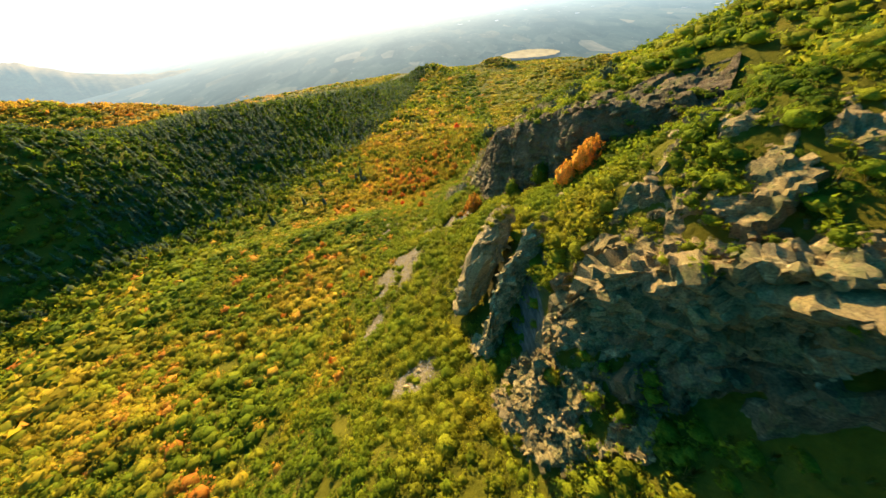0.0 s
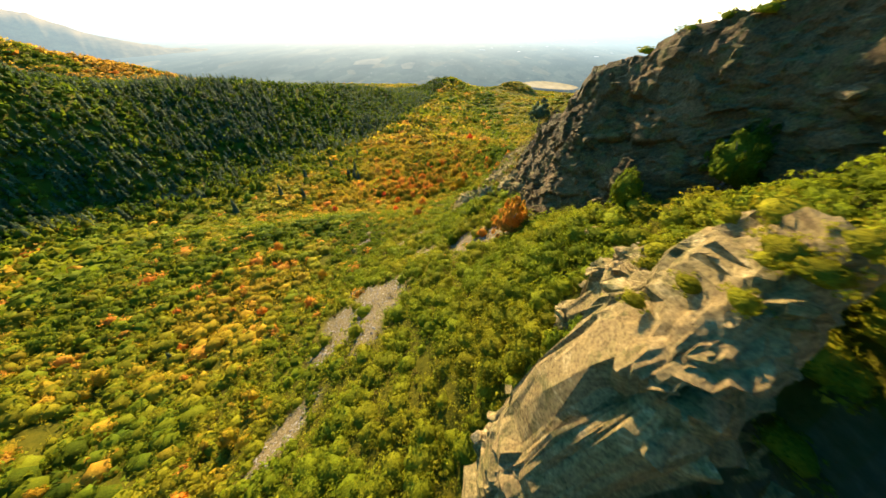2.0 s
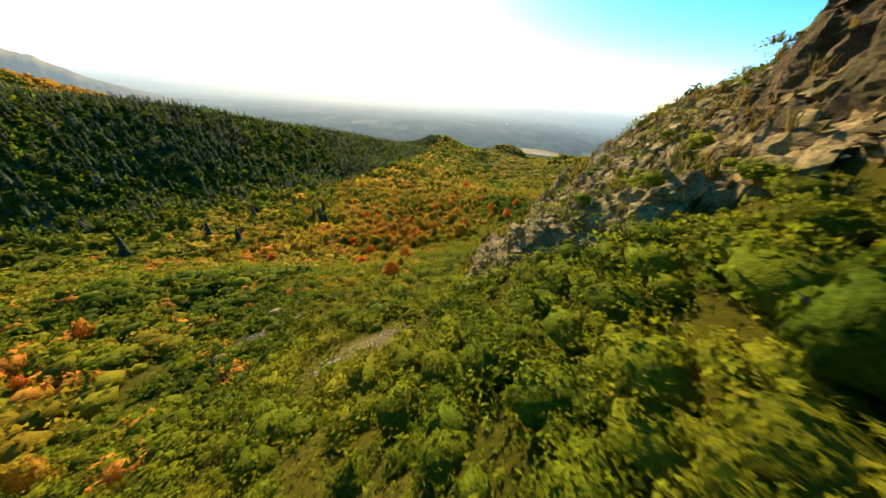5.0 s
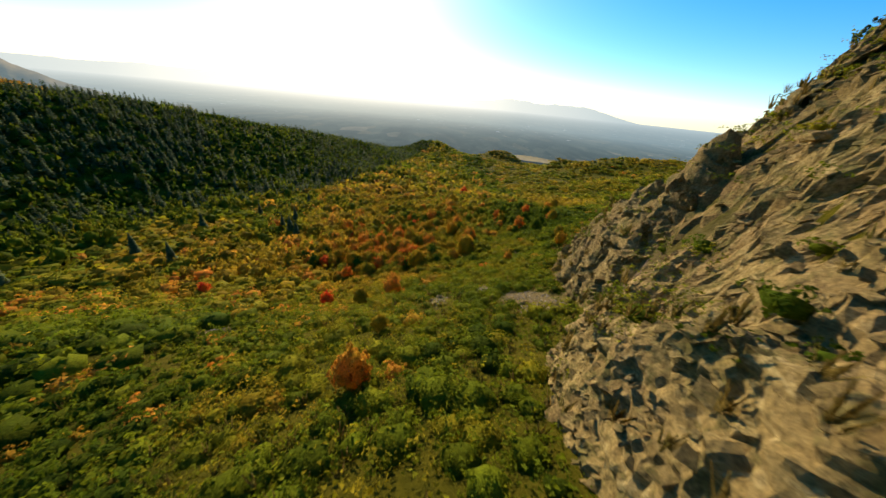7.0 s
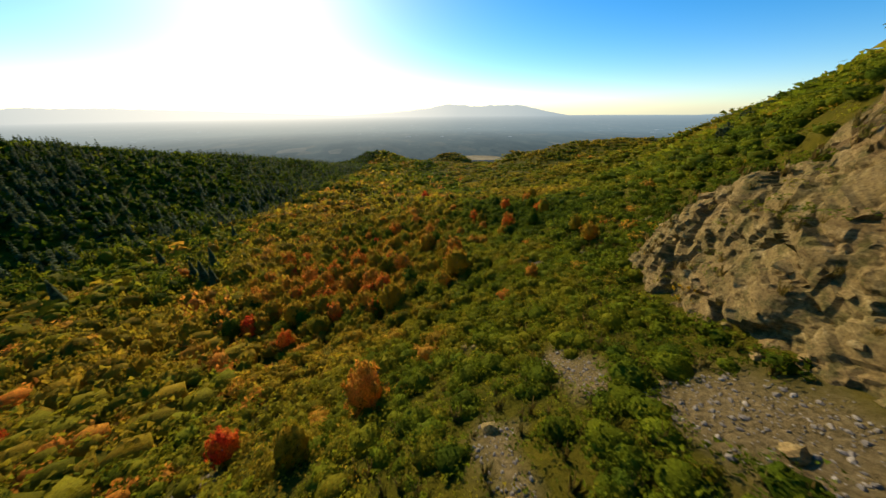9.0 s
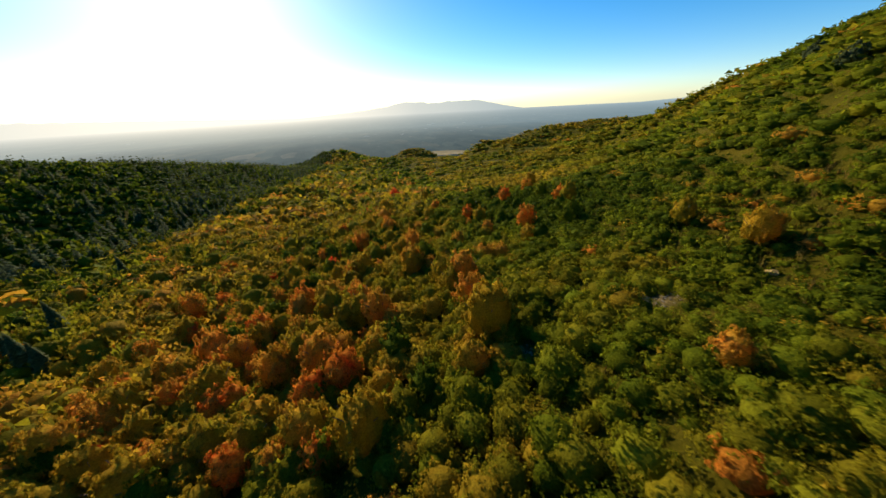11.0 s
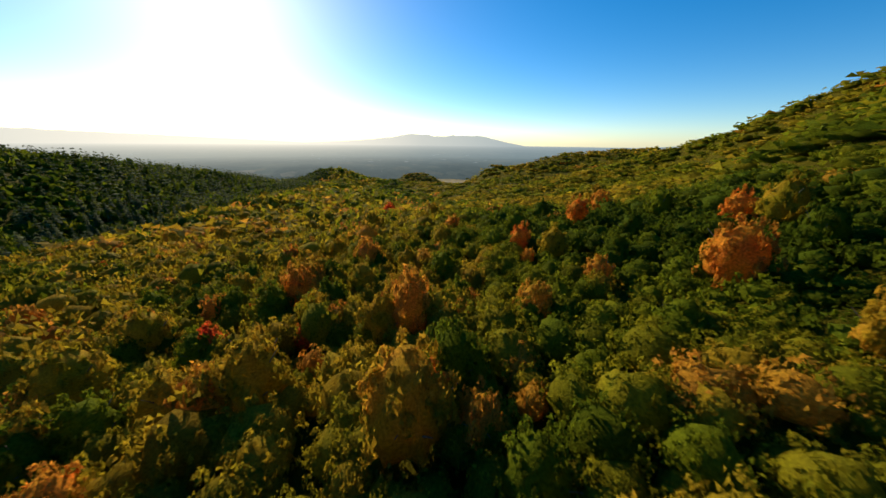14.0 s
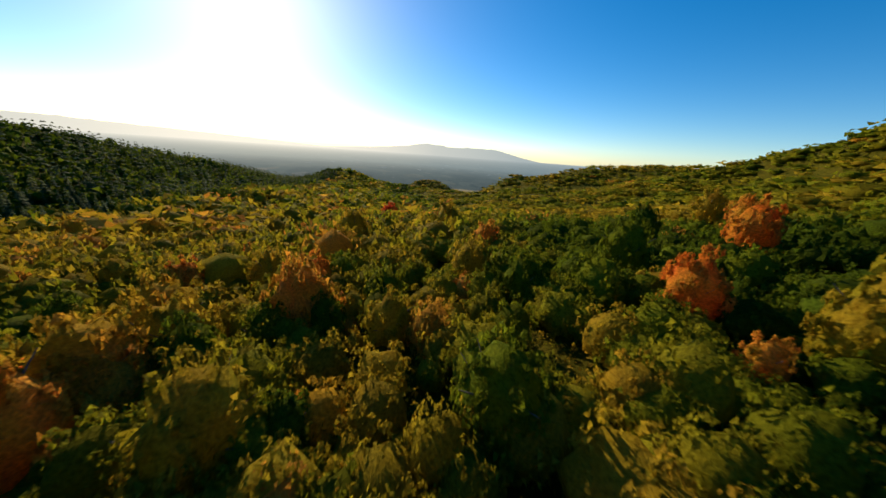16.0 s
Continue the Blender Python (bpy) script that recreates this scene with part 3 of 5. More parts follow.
def crag(name, line, label, back=7.0, step=0.42, seed=0, mat=None, lean=0.25, size=1.0, ragged=2.5, lumpy=1.0, thin=1.0):
    """A cliff along a line of (x, y, foot height, top height and, where it changes, how far it leans back): face, broken edge, and a rocky top that sinks into the hill behind."""
    a = np.array(line, float)
    s = np.concatenate([[0], np.cumsum(np.hypot(np.diff(a[:, 0]), np.diff(a[:, 1])))])
    u = np.linspace(0, s[-1], int(s[-1] / step) + 2)
    cx, cy, foot, top = (hermite(u, s, a[:, k]) for k in range(4))
    if a.shape[1] > 4:
        lean = hermite(u, s, a[:, 4])
    tx, ty = np.gradient(cx), np.gradient(cy)
    tl = np.hypot(tx, ty)
    nx, ny = -ty / tl, tx / tl            # to the left of the line: out of the face
    along = np.stack([u / 6, 0 * u + seed, 0 * u], 1)
    top = top + (fbm(along, 4, seed) - 0.55) * ragged
    push = (fbm(along * 1.3 + 50, 3, seed + 1) - 0.5) * ragged * 0.9
    cx, cy = cx + nx * push, cy + ny * push
    high = float((top - foot).max())
    nv = int((high + 3) / step) + 2
    nb = int(back / (step * 1.15)) + 2
    ends = smooth(0, 3.5, u) * smooth(s[-1], s[-1] - 3.5, u)
    rows = []
    for v in np.linspace(0, 1, nv):
        z = foot - 2.5 + (top - foot + 2.5) * v * (0.15 + 0.85 * ends)
        o = -lean * v * (top - foot) - 0.6 * v**6
        rows.append(np.stack([cx + nx * o, cy + ny * o, z], 1))
    last = rows[-1]
    for v in np.linspace(0, 1, nb)[1:]:
        q = last + np.stack([-nx * back * v, -ny * back * v, 0 * nx], 1)
        soil = ground(q[:, 0], q[:, 1])
        w = smooth(0, 0.55, v)
        q[:, 2] = np.maximum(last[:, 2] * (1 - w) + soil * w, soil + 0.5) - 1.8 * v**4
        rows.append(q)
    p = np.stack(rows, 1)
    flat = p.reshape(-1, 3)
    nrm = normals_of(p).reshape(-1, 3)
    out = np.repeat(np.stack([nx, ny, 0.6 + 0 * nx], 1), p.shape[1], 0)
    nrm = nrm * np.sign((nrm * out).sum(1))[:, None]
    q = flat + nrm * rock_offset(flat, size, seed, lumpy, thin)[:, None]
    note_rock(q)
    ob = new(name, mesh_from(name, q, grid_faces(len(u), p.shape[1]), mat or shaded_rock_mat, True))
    return tagged(ob, label, "rock outcrop", "rock outcrops on the slope")


def slab_mesh(seed, mat):
    """One angular block of bedded rock, about 1 m in half length."""
    v, f = BALLS[2]
    r = np.random.default_rng(seed)
    w = np.sign(v) * np.abs(v) ** 0.35
    w = w / np.abs(w).max() * np.array((1.0, 0.75, 0.32)) * (0.9 + 0.2 * r.uniform(size=(len(v), 1)))
    for _ in range(4):
        nrm = r.normal(size=3) * (1, 1, 0.6)
        nrm /= np.linalg.norm(nrm)
        d = w @ nrm
        w = w - np.outer(np.maximum(d - np.quantile(d, r.uniform(0.7, 0.9)), 0), nrm)
    return mesh_from("slab", w, f, mat, True)


def lay_slabs(ob, count, mat, seed, low=0.5, high=1.5):
    """Single blocks that lie proud of an outcrop's beds, as its parts."""
    r = np.random.default_rng(seed)
    n_v = len(ob.data.vertices)
    co = np.empty(n_v * 3)
    ob.data.vertices.foreach_get("co", co)
    co = co.reshape(-1, 3)
    kinds = [slab_mesh(seed + k, mat) for k in range(4)]
    z_soil = ground(co[:, 0] + ob.location.x, co[:, 1] + ob.location.y)
    open_air = np.flatnonzero(co[:, 2] + ob.location.z > z_soil + 0.2)
    for i in r.choice(open_air, count, replace=False):
        c = new("slab", kinds[r.integers(0, 4)])
        c.parent = ob
        s = r.uniform(low, high) * r.uniform(0.6, 1.0)
        c.matrix_basis = Matrix.Translation(co[i]) @ Euler((r.normal(0, 0.12), -0.5 + r.normal(0, 0.15), r.uniform(-0.6, 0.6) + math.pi * r.integers(0, 2))).to_matrix().to_4x4() @ Matrix.Diagonal((s, s * r.uniform(0.7, 1.2), s * r.uniform(0.7, 1.4), 1))


def slab_field(ob, count, mat, seed, low=0.07, high=0.24):
    """The many thin broken slabs that stand out of an outcrop, too small to lift singly: one joined part."""
    r = np.random.default_rng(seed)
    co = np.empty(len(ob.data.vertices) * 3)
    ob.data.vertices.foreach_get("co", co)
    co = co.reshape(-1, 3)
    open_air = np.flatnonzero(co[:, 2] + ob.location.z > ground(co[:, 0] + ob.location.x, co[:, 1] + ob.location.y) + 0.1)
    at = co[r.choice(open_air, count)] + r.normal(0, 0.12, (count, 3))
    box = np.array([(a, c, d) for a in (-1, 1) for c in (-1, 1) for d in (-1, 1)], float)
    quad = np.array(((0, 1, 3, 2), (4, 6, 7, 5), (0, 4, 5, 1), (2, 3, 7, 6), (1, 5, 7, 3)))
    w = box[None] * r.uniform(0.45, 1.25, (count, 8, 3))
    s = (low + (high - low) * r.uniform(0, 1, count) ** 2.2)[:, None]
    w = w * (s * np.stack([r.uniform(0.8, 1.6, count), r.uniform(0.7, 1.5, count), r.uniform(0.16, 0.34, count)], 1))[:, None]
    dip, turn, roll = -0.5 + r.normal(0, 0.1, count), r.normal(0, 0.4, count), r.normal(0, 0.1, count)
    c, k = np.cos(roll)[:, None], np.sin(roll)[:, None]
    w = np.stack([w[:, :, 0], w[:, :, 1] * c - w[:, :, 2] * k, w[:, :, 1] * k + w[:, :, 2] * c], 2)
    c, k = np.cos(dip)[:, None], np.sin(dip)[:, None]
    w = np.stack([w[:, :, 0] * c + w[:, :, 2] * k, w[:, :, 1], -w[:, :, 0] * k + w[:, :, 2] * c], 2)
    c, k = np.cos(turn)[:, None], np.sin(turn)[:, None]
    w = np.stack([w[:, :, 0] * c - w[:, :, 1] * k, w[:, :, 0] * k + w[:, :, 1] * c, w[:, :, 2]], 2) + at[:, None]
    faces = (quad[None] + (np.arange(count) * 8)[:, None, None]).reshape(-1, 4)
    c = new("rubble", mesh_from("rubble", w.reshape(-1, 3), faces, mat, True))
    c.parent = ob
    c["kind"] = "stuff"


def ball(level):
    bm = bmesh.new()
    bmesh.ops.create_icosphere(bm, subdivisions=level, radius=1)
    v = np.array([w.co[:] for w in bm.verts])
    f = np.array([[w.index for w in k.verts] for k in bm.faces])
    bm.free()
    return v, f


BALLS = {k: ball(k) for k in (1, 2, 3, 4, 5)}


def block(name, m, half, label, seed, level=5, size=1.0, mat=None, square=0.45):
    """A single mass of rock: a squared-off lump of half sizes half at the pose m, broken along its joints."""
    v, f = BALLS[level]
    w = np.sign(v) * np.abs(v) ** square
    w = w / np.maximum(np.linalg.norm(w, axis=1, keepdims=True) ** 0.6, 1e-6)
    w = w * np.array(half)
    mm = np.array(m)
    p = w @ mm[:3, :3].T + mm[:3, 3]
    nrm = (v / np.array(half)) @ mm[:3, :3].T
    nrm = nrm / np.linalg.norm(nrm, axis=1, keepdims=True)
    p = p + nrm * rock_offset(p, size, seed, 0.5, 0.6)[:, None]
    note_rock(p)
    ob = new(name, mesh_from(name, p - mm[:3, 3], f, mat or shaded_rock_mat, True))
    ob.location = mm[:3, 3]
    return tagged(ob, label, "rock", "rock outcrops on the slope")


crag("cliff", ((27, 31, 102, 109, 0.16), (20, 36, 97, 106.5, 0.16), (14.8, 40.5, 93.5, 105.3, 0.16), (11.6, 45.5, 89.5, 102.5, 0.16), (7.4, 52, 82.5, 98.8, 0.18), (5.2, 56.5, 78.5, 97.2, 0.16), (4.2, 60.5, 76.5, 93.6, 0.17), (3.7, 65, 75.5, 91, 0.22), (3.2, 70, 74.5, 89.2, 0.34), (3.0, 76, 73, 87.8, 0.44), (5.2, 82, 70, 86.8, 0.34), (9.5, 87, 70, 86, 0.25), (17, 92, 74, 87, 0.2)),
     "dark shaded grey-brown rock cliff with a sunlit broken flank", 14, 0.26, 3, shaded_rock_mat, 0.16, 0.8, 2.5, 0.42, 0.6)
crag("rock_apron", ((6.4, 54.5, 80.5, 83.5), (4.6, 57.6, 76.5, 80.5), (2.6, 61, 74.5, 78.2), (1.0, 66, 72.5, 77), (0.4, 71, 71, 75.8), (0.8, 77, 69.5, 74.8), (3.5, 82.5, 67, 72)),
     "low broken rock apron below the cliff", 6, 0.3, 19, brown_rock_mat, 0.6, 0.7, 1.5)
crag("ledge_rock", ((39, -5, 103, 118), (30.5, 1, 98, 115), (23, 6, 94, 111.5), (18, 9.6, 92.5, 109.3), (14, 12.8, 91.5, 106.2), (10.6, 15.2, 92, 103.6), (8.6, 18.4, 93, 99.5)),
     "broad brown rock ledge over a shaded overhang", 18, 0.26, 8, brown_rock_mat, -0.14)
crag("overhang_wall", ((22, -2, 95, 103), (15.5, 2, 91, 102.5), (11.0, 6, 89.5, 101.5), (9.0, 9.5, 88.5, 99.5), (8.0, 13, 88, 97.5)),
     "dark shaded rock wall under an overhanging ledge", 4, 0.3, 37, shaded_rock_mat, 0.52, 0.8, 2.0)
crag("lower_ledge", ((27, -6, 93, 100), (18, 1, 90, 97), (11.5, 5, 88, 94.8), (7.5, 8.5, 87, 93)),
     "shaded grey-brown rock below a ledge", 8, 0.34, 29, shaded_rock_mat, 0.5, 0.9)
crag("broken_step", ((10, 2.5, 89.5, 94), (5.5, 5.5, 86.5, 92.5), (2.6, 9, 84.5, 92), (1.8, 13, 83.5, 92.6), (2.4, 16, 82.5, 92.2), (3.6, 18.4, 83, 91)),
     "broken sunlit rock step with bushes on its ledges", 7, 0.22, 15, brown_rock_mat, 0.4, 0.8)
crag("rock_rib", ((11.5, 26.4, 95.5, 99.8), (9.2, 25.6, 92.5, 99.2), (7.4, 24.4, 90.5, 97.8), (5.6, 22.8, 88, 95.0), (3.8, 21.0, 85.5, 92.6), (1.8, 18.8, 82.5, 88.5)),
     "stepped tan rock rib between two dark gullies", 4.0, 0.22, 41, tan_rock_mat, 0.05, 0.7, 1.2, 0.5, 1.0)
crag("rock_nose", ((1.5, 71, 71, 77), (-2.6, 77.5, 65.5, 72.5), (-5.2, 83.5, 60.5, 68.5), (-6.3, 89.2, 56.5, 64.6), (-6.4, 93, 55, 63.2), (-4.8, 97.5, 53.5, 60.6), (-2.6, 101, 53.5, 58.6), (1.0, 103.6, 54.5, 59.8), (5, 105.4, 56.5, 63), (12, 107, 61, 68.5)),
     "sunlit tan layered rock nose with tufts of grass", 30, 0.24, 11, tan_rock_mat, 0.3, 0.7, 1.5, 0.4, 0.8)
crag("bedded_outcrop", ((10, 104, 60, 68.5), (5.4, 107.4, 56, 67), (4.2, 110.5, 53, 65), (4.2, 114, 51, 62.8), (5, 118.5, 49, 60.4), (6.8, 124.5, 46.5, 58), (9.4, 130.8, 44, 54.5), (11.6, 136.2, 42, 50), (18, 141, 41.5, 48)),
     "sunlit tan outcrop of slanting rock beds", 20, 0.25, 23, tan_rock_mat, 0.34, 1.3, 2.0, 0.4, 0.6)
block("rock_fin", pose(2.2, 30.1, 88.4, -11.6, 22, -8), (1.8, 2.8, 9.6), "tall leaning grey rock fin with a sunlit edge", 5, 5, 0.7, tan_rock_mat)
block("leaning_block", pose(5.9, 36.0, 88, 0, 14, 10), (2.0, 2.2, 4.2), "broken tan rock beside a tall fin", 14, 5, 0.6, tan_rock_mat)


def rock_sheet(name, x0, x1, y0, y1, label, seed, mat, step=0.33, size=0.7, lift=0.25):
    """Bare bedded rock that crops out over a stretch of steep hillside and dips under the soil round its ragged edge."""
    u, v = np.arange(x0, x1, step), np.arange(y0, y1, step)
    U, V = np.meshgrid(u, v, indexing="ij")
    x, y = U.ravel(), V.ravel()
    e = 1e-1 + np.minimum(np.minimum(x - x0, x1 - x), np.minimum(y - y0, y1 - y))
    flat = np.stack([x, y, ground(x, y)], 1)
    edge = smooth(0.0, 1.0, e / 7 + (fbm(flat / 5, 3, seed) - 0.5) * 1.6)
    nrm = normals_of(flat.reshape(len(u), len(v), 3)).reshape(-1, 3)
    nrm = nrm * np.sign(nrm[:, 2:3])
    q = flat + nrm * (lift + rock_offset(flat, size, seed, 0.4, 1.1) * 1.1)[:, None]
    q[:, 2] -= (1 - edge) * 2.6
    note_rock(q[q[:, 2] > flat[:, 2] - 0.1])
    ob = new(name, mesh_from(name, q, grid_faces(len(u), len(v)), mat, True))
    return tagged(ob, label, "rock outcrop", "rock outcrops on the slope")


rock_sheet("rock_slope", 3, 40, 74, 124, "steep slope of thin tan rock beds with dry grass", 61, brown_rock_mat)
rock_sheet("upper_rock_slope", 14, 32, 110, 134, "bare tan rock slope above a layered outcrop", 67, brown_rock_mat, 0.36, 0.9)
for ob, count, mat in [(o, c, m) for o in scene.objects for key, c, m in (("cliff", 40, shaded_rock_mat), ("rock_apron", 50, brown_rock_mat), ("ledge_rock", 50, brown_rock_mat), ("lower_ledge", 24, shaded_rock_mat), ("overhang_wall", 20, shaded_rock_mat), ("broken_step", 55, brown_rock_mat), ("rock_rib", 40, tan_rock_mat), ("rock_nose", 80, tan_rock_mat), ("rock_slope", 60, brown_rock_mat), ("bedded_outcrop", 20, tan_rock_mat), ("rock_fin", 6, tan_rock_mat), ("leaning_block", 8, tan_rock_mat)) if o.name == key]:
    lay_slabs(ob, count, mat, 900 + count, 0.35, 1.0)
    slab_field(ob, count * {"rock_nose": 40, "rock_slope": 36, "bedded_outcrop": 10, "rock_fin": 10, "cliff": 8, "ledge_rock": 20, "broken_step": 26}.get(ob.name, 16), mat, 950 + count)


# ---- plants ----
rng = np.random.default_rng(11)


def unit(v):
    return v / np.maximum(np.linalg.norm(v, axis=1, keepdims=True), 1e-9)


def crown_template(clumps, per, leaf, seed, core=0.62, tall=1.0, low=-0.25, level=1, plume=0.0):
    """A bushy crown about 1 m in radius: many clumps of leaf sprays round a darker core, with gaps between. Verts, triangles, soft normals.
    plume: how far the crown narrows upwards."""
    r = np.random.default_rng(seed)
    squash = np.array((1, 1, 0.62 * tall))
    lift = np.array((0, 0, 0.42 * tall))

    def taper(q):
        f = 1 - plume * np.clip(q[:, 2] / tall, 0, 1)[:, None]
        return q * np.concatenate([f, f, f * 0 + 1], 1)

    k = np.arange(clumps) + 0.5
    zz = np.clip(1 - (1 - low) * k / clumps + r.normal(0, 0.07, clumps), low, 1)
    turn = k * 2.39996 + r.normal(0, 0.35, clumps)
    d = np.stack([np.cos(turn) * np.sqrt(1 - zz**2), np.sin(turn) * np.sqrt(1 - zz**2), zz], 1)
    far = 0.62 + 0.34 * r.uniform(size=clumps) ** 0.8
    rc = 1.15 / math.sqrt(clumps) * r.uniform(0.65, 1.25, clumps)
    c, heads, size = d * far[:, None], d, far
    c, rc, d = np.repeat(c, per, 0), np.repeat(rc, per), np.repeat(d, per, 0)
    n_l = len(c)
    out = unit(r.normal(size=(n_l, 3)) + d * 0.75 + (0, 0, 0.25))
    at = taper((c + out * (rc * r.uniform(0.5, 1.0, n_l))[:, None]) * squash + lift)
    nrm = unit(out + r.normal(scale=0.5, size=out.shape))
    side = unit(np.cross(nrm, r.normal(size=out.shape)))
    other = np.cross(nrm, side)
    s = leaf * r.uniform(0.55, 1.35, (n_l, 1))
    wd = s * r.uniform(0.5, 0.95, (n_l, 1))
    tips = np.stack([at - side * s - other * wd * 0.6, at + side * s * r.uniform(0.5, 1.1, (n_l, 1)) - other * wd * 0.5, at + other * wd * 1.2 + nrm * s * 0.2], 1)
    soft = unit(out * 0.8 + nrm * 0.5 + d * 0.35)
    wrong = (np.cross(tips[:, 1] - tips[:, 0], tips[:, 2] - tips[:, 0]) * soft).sum(1) < 0
    tips[wrong] = tips[wrong][:, ::-1]
    w, f, soft = tips.reshape(-1, 3), np.arange(3 * n_l).reshape(-1, 3), np.repeat(soft, 3, 0)
    if core:
        v, g = BALLS[level]
        g = g[v[g].mean(1)[:, 2] > low - 0.35]
        swell = (size[None] * np.exp(-((np.arccos(np.clip(v @ heads.T, -1, 1)) / (1.1 / math.sqrt(clumps) + 0.16)) ** 2))).max(1)
        cv = taper(v * (core * (0.72 + 0.42 * swell) * r.uniform(0.93, 1.07, len(v)))[:, None] * squash + lift)
        f = np.concatenate([f, g + len(w)])
        w, soft = np.concatenate([w, cv]), np.concatenate([soft, v])
    return w, f, soft


def conifer_template(tiers, per, seed, full=1.0):
    """Drooping branch sprays round a spire 1 m tall."""
    r = np.random.default_rng(seed)
    quads = []
    for k in range(tiers):
        f = k / tiers
        z = 0.1 + 0.88 * f
        rad = 0.21 * (1 - f) ** 0.85 + 0.02
        for j in range(per):
            a = 2 * math.pi * (j + r.uniform(0, 1)) / per
            d = np.array((math.cos(a), math.sin(a), 0))
            t = np.array((-d[1], d[0], 0))
            rr, drop, w = rad * r.uniform(0.7, 1.2), r.uniform(0.02, 0.07), rad * full * r.uniform(0.35, 0.6)
            o = np.array((0, 0, z))
            quads.append(np.array((o + (0, 0, 0.05), o + d * rr * 0.55 + t * w - (0, 0, drop * 0.4), o + d * rr - (0, 0, drop), o + d * rr * 0.5 - t * w - (0, 0, drop * 0.5))))
    q = np.array(quads)
    out = np.array((1, 1, 0)) * q + (0, 0, 0.14)
    wrong = (np.cross(q[:, 1] - q[:, 0], q[:, 2] - q[:, 0]) * out.mean(1)).sum(1) < 0
    q[wrong] = q[wrong][:, ::-1]
    out = np.array((1, 1, 0)) * q + (0, 0, 0.14)
    return q.reshape(-1, 3), np.arange(len(q) * 4).reshape(-1, 4), unit(out.reshape(-1, 3))


def scatter(name, templates, x, y, z, radius, height, tint, mat, label, category):
    """All plants of one kind in one mesh: templates turned, scaled and set on the ground."""
    allv, allt, allf, alln, count = [], [], [], [], 0
    which = rng.integers(0, len(templates), len(x))
    for k, (t, f, soft) in enumerate(templates):
        i = np.flatnonzero(which == k)
        if not len(i):
            continue
        a = rng.uniform(0, 2 * math.pi, len(i))
        c, s = np.cos(a)[:, None], np.sin(a)[:, None]
        vx = (t[None, :, 0] * c - t[None, :, 1] * s) * radius[i][:, None] + x[i][:, None]
        vy = (t[None, :, 0] * s + t[None, :, 1] * c) * radius[i][:, None] + y[i][:, None]
        vz = t[None, :, 2] * height[i][:, None] + z[i][:, None]
        allv.append(np.stack([vx, vy, vz], 2).reshape(-1, 3))
        alln.append(np.stack([soft[None, :, 0] * c - soft[None, :, 1] * s, soft[None, :, 0] * s + soft[None, :, 1] * c, np.repeat(soft[None, :, 2], len(i), 0)], 2).reshape(-1, 3))
        allt.append(np.repeat(tint[i], len(t)))
        allf.append((f[None] + (count + np.arange(len(i)) * len(t))[:, None, None]).reshape(-1, f.shape[1]))
        count += len(i) * len(t)
    me = mesh_from(name, np.concatenate(allv), np.concatenate(allf), mat, False, round_off=np.concatenate(alln), tint=np.concatenate(allt))
    return tagged(new(name, me), label, category, kind="stuff")


def left_flank(x, y):
    """1 on the wooded flank beyond the creek."""
    a, b2 = np.array(CREEK, float), np.array(LEFT_CREST, float)
    yy = np.clip(y, -200, 1000)
    xc, xl = hermite(yy, a[:, 0], a[:, 1]), hermite(yy, b2[:, 0], b2[:, 1])
    return smooth(xc + 14, xc - 16, x) * smooth(xl - 60, xl - 25, x), xc


def foot_x(y):
    a = np.array(CRAG_FOOT, float)
    return hermite(np.clip(y, -200, 1000), a[:, 0], a[:, 1])


def plant_field(x0, x1, y0, y1, step):
    nx, ny = int((x1 - x0) / step), int((y1 - y0) / step)
    a, b2 = np.meshgrid(np.arange(nx), np.arange(ny), indexing="ij")
    x = x0 + (a.ravel() + rng.uniform(-0.1, 1.1, nx * ny)) * step
    y = y0 + (b2.ravel() + rng.uniform(-0.1, 1.1, nx * ny)) * step
    return x, y


def steep(x, y):
    return np.hypot(ground(x + 0.7, y, False) - ground(x - 0.7, y, False), ground(x, y + 0.7, False) - ground(x, y - 0.7, False)) / 1.4


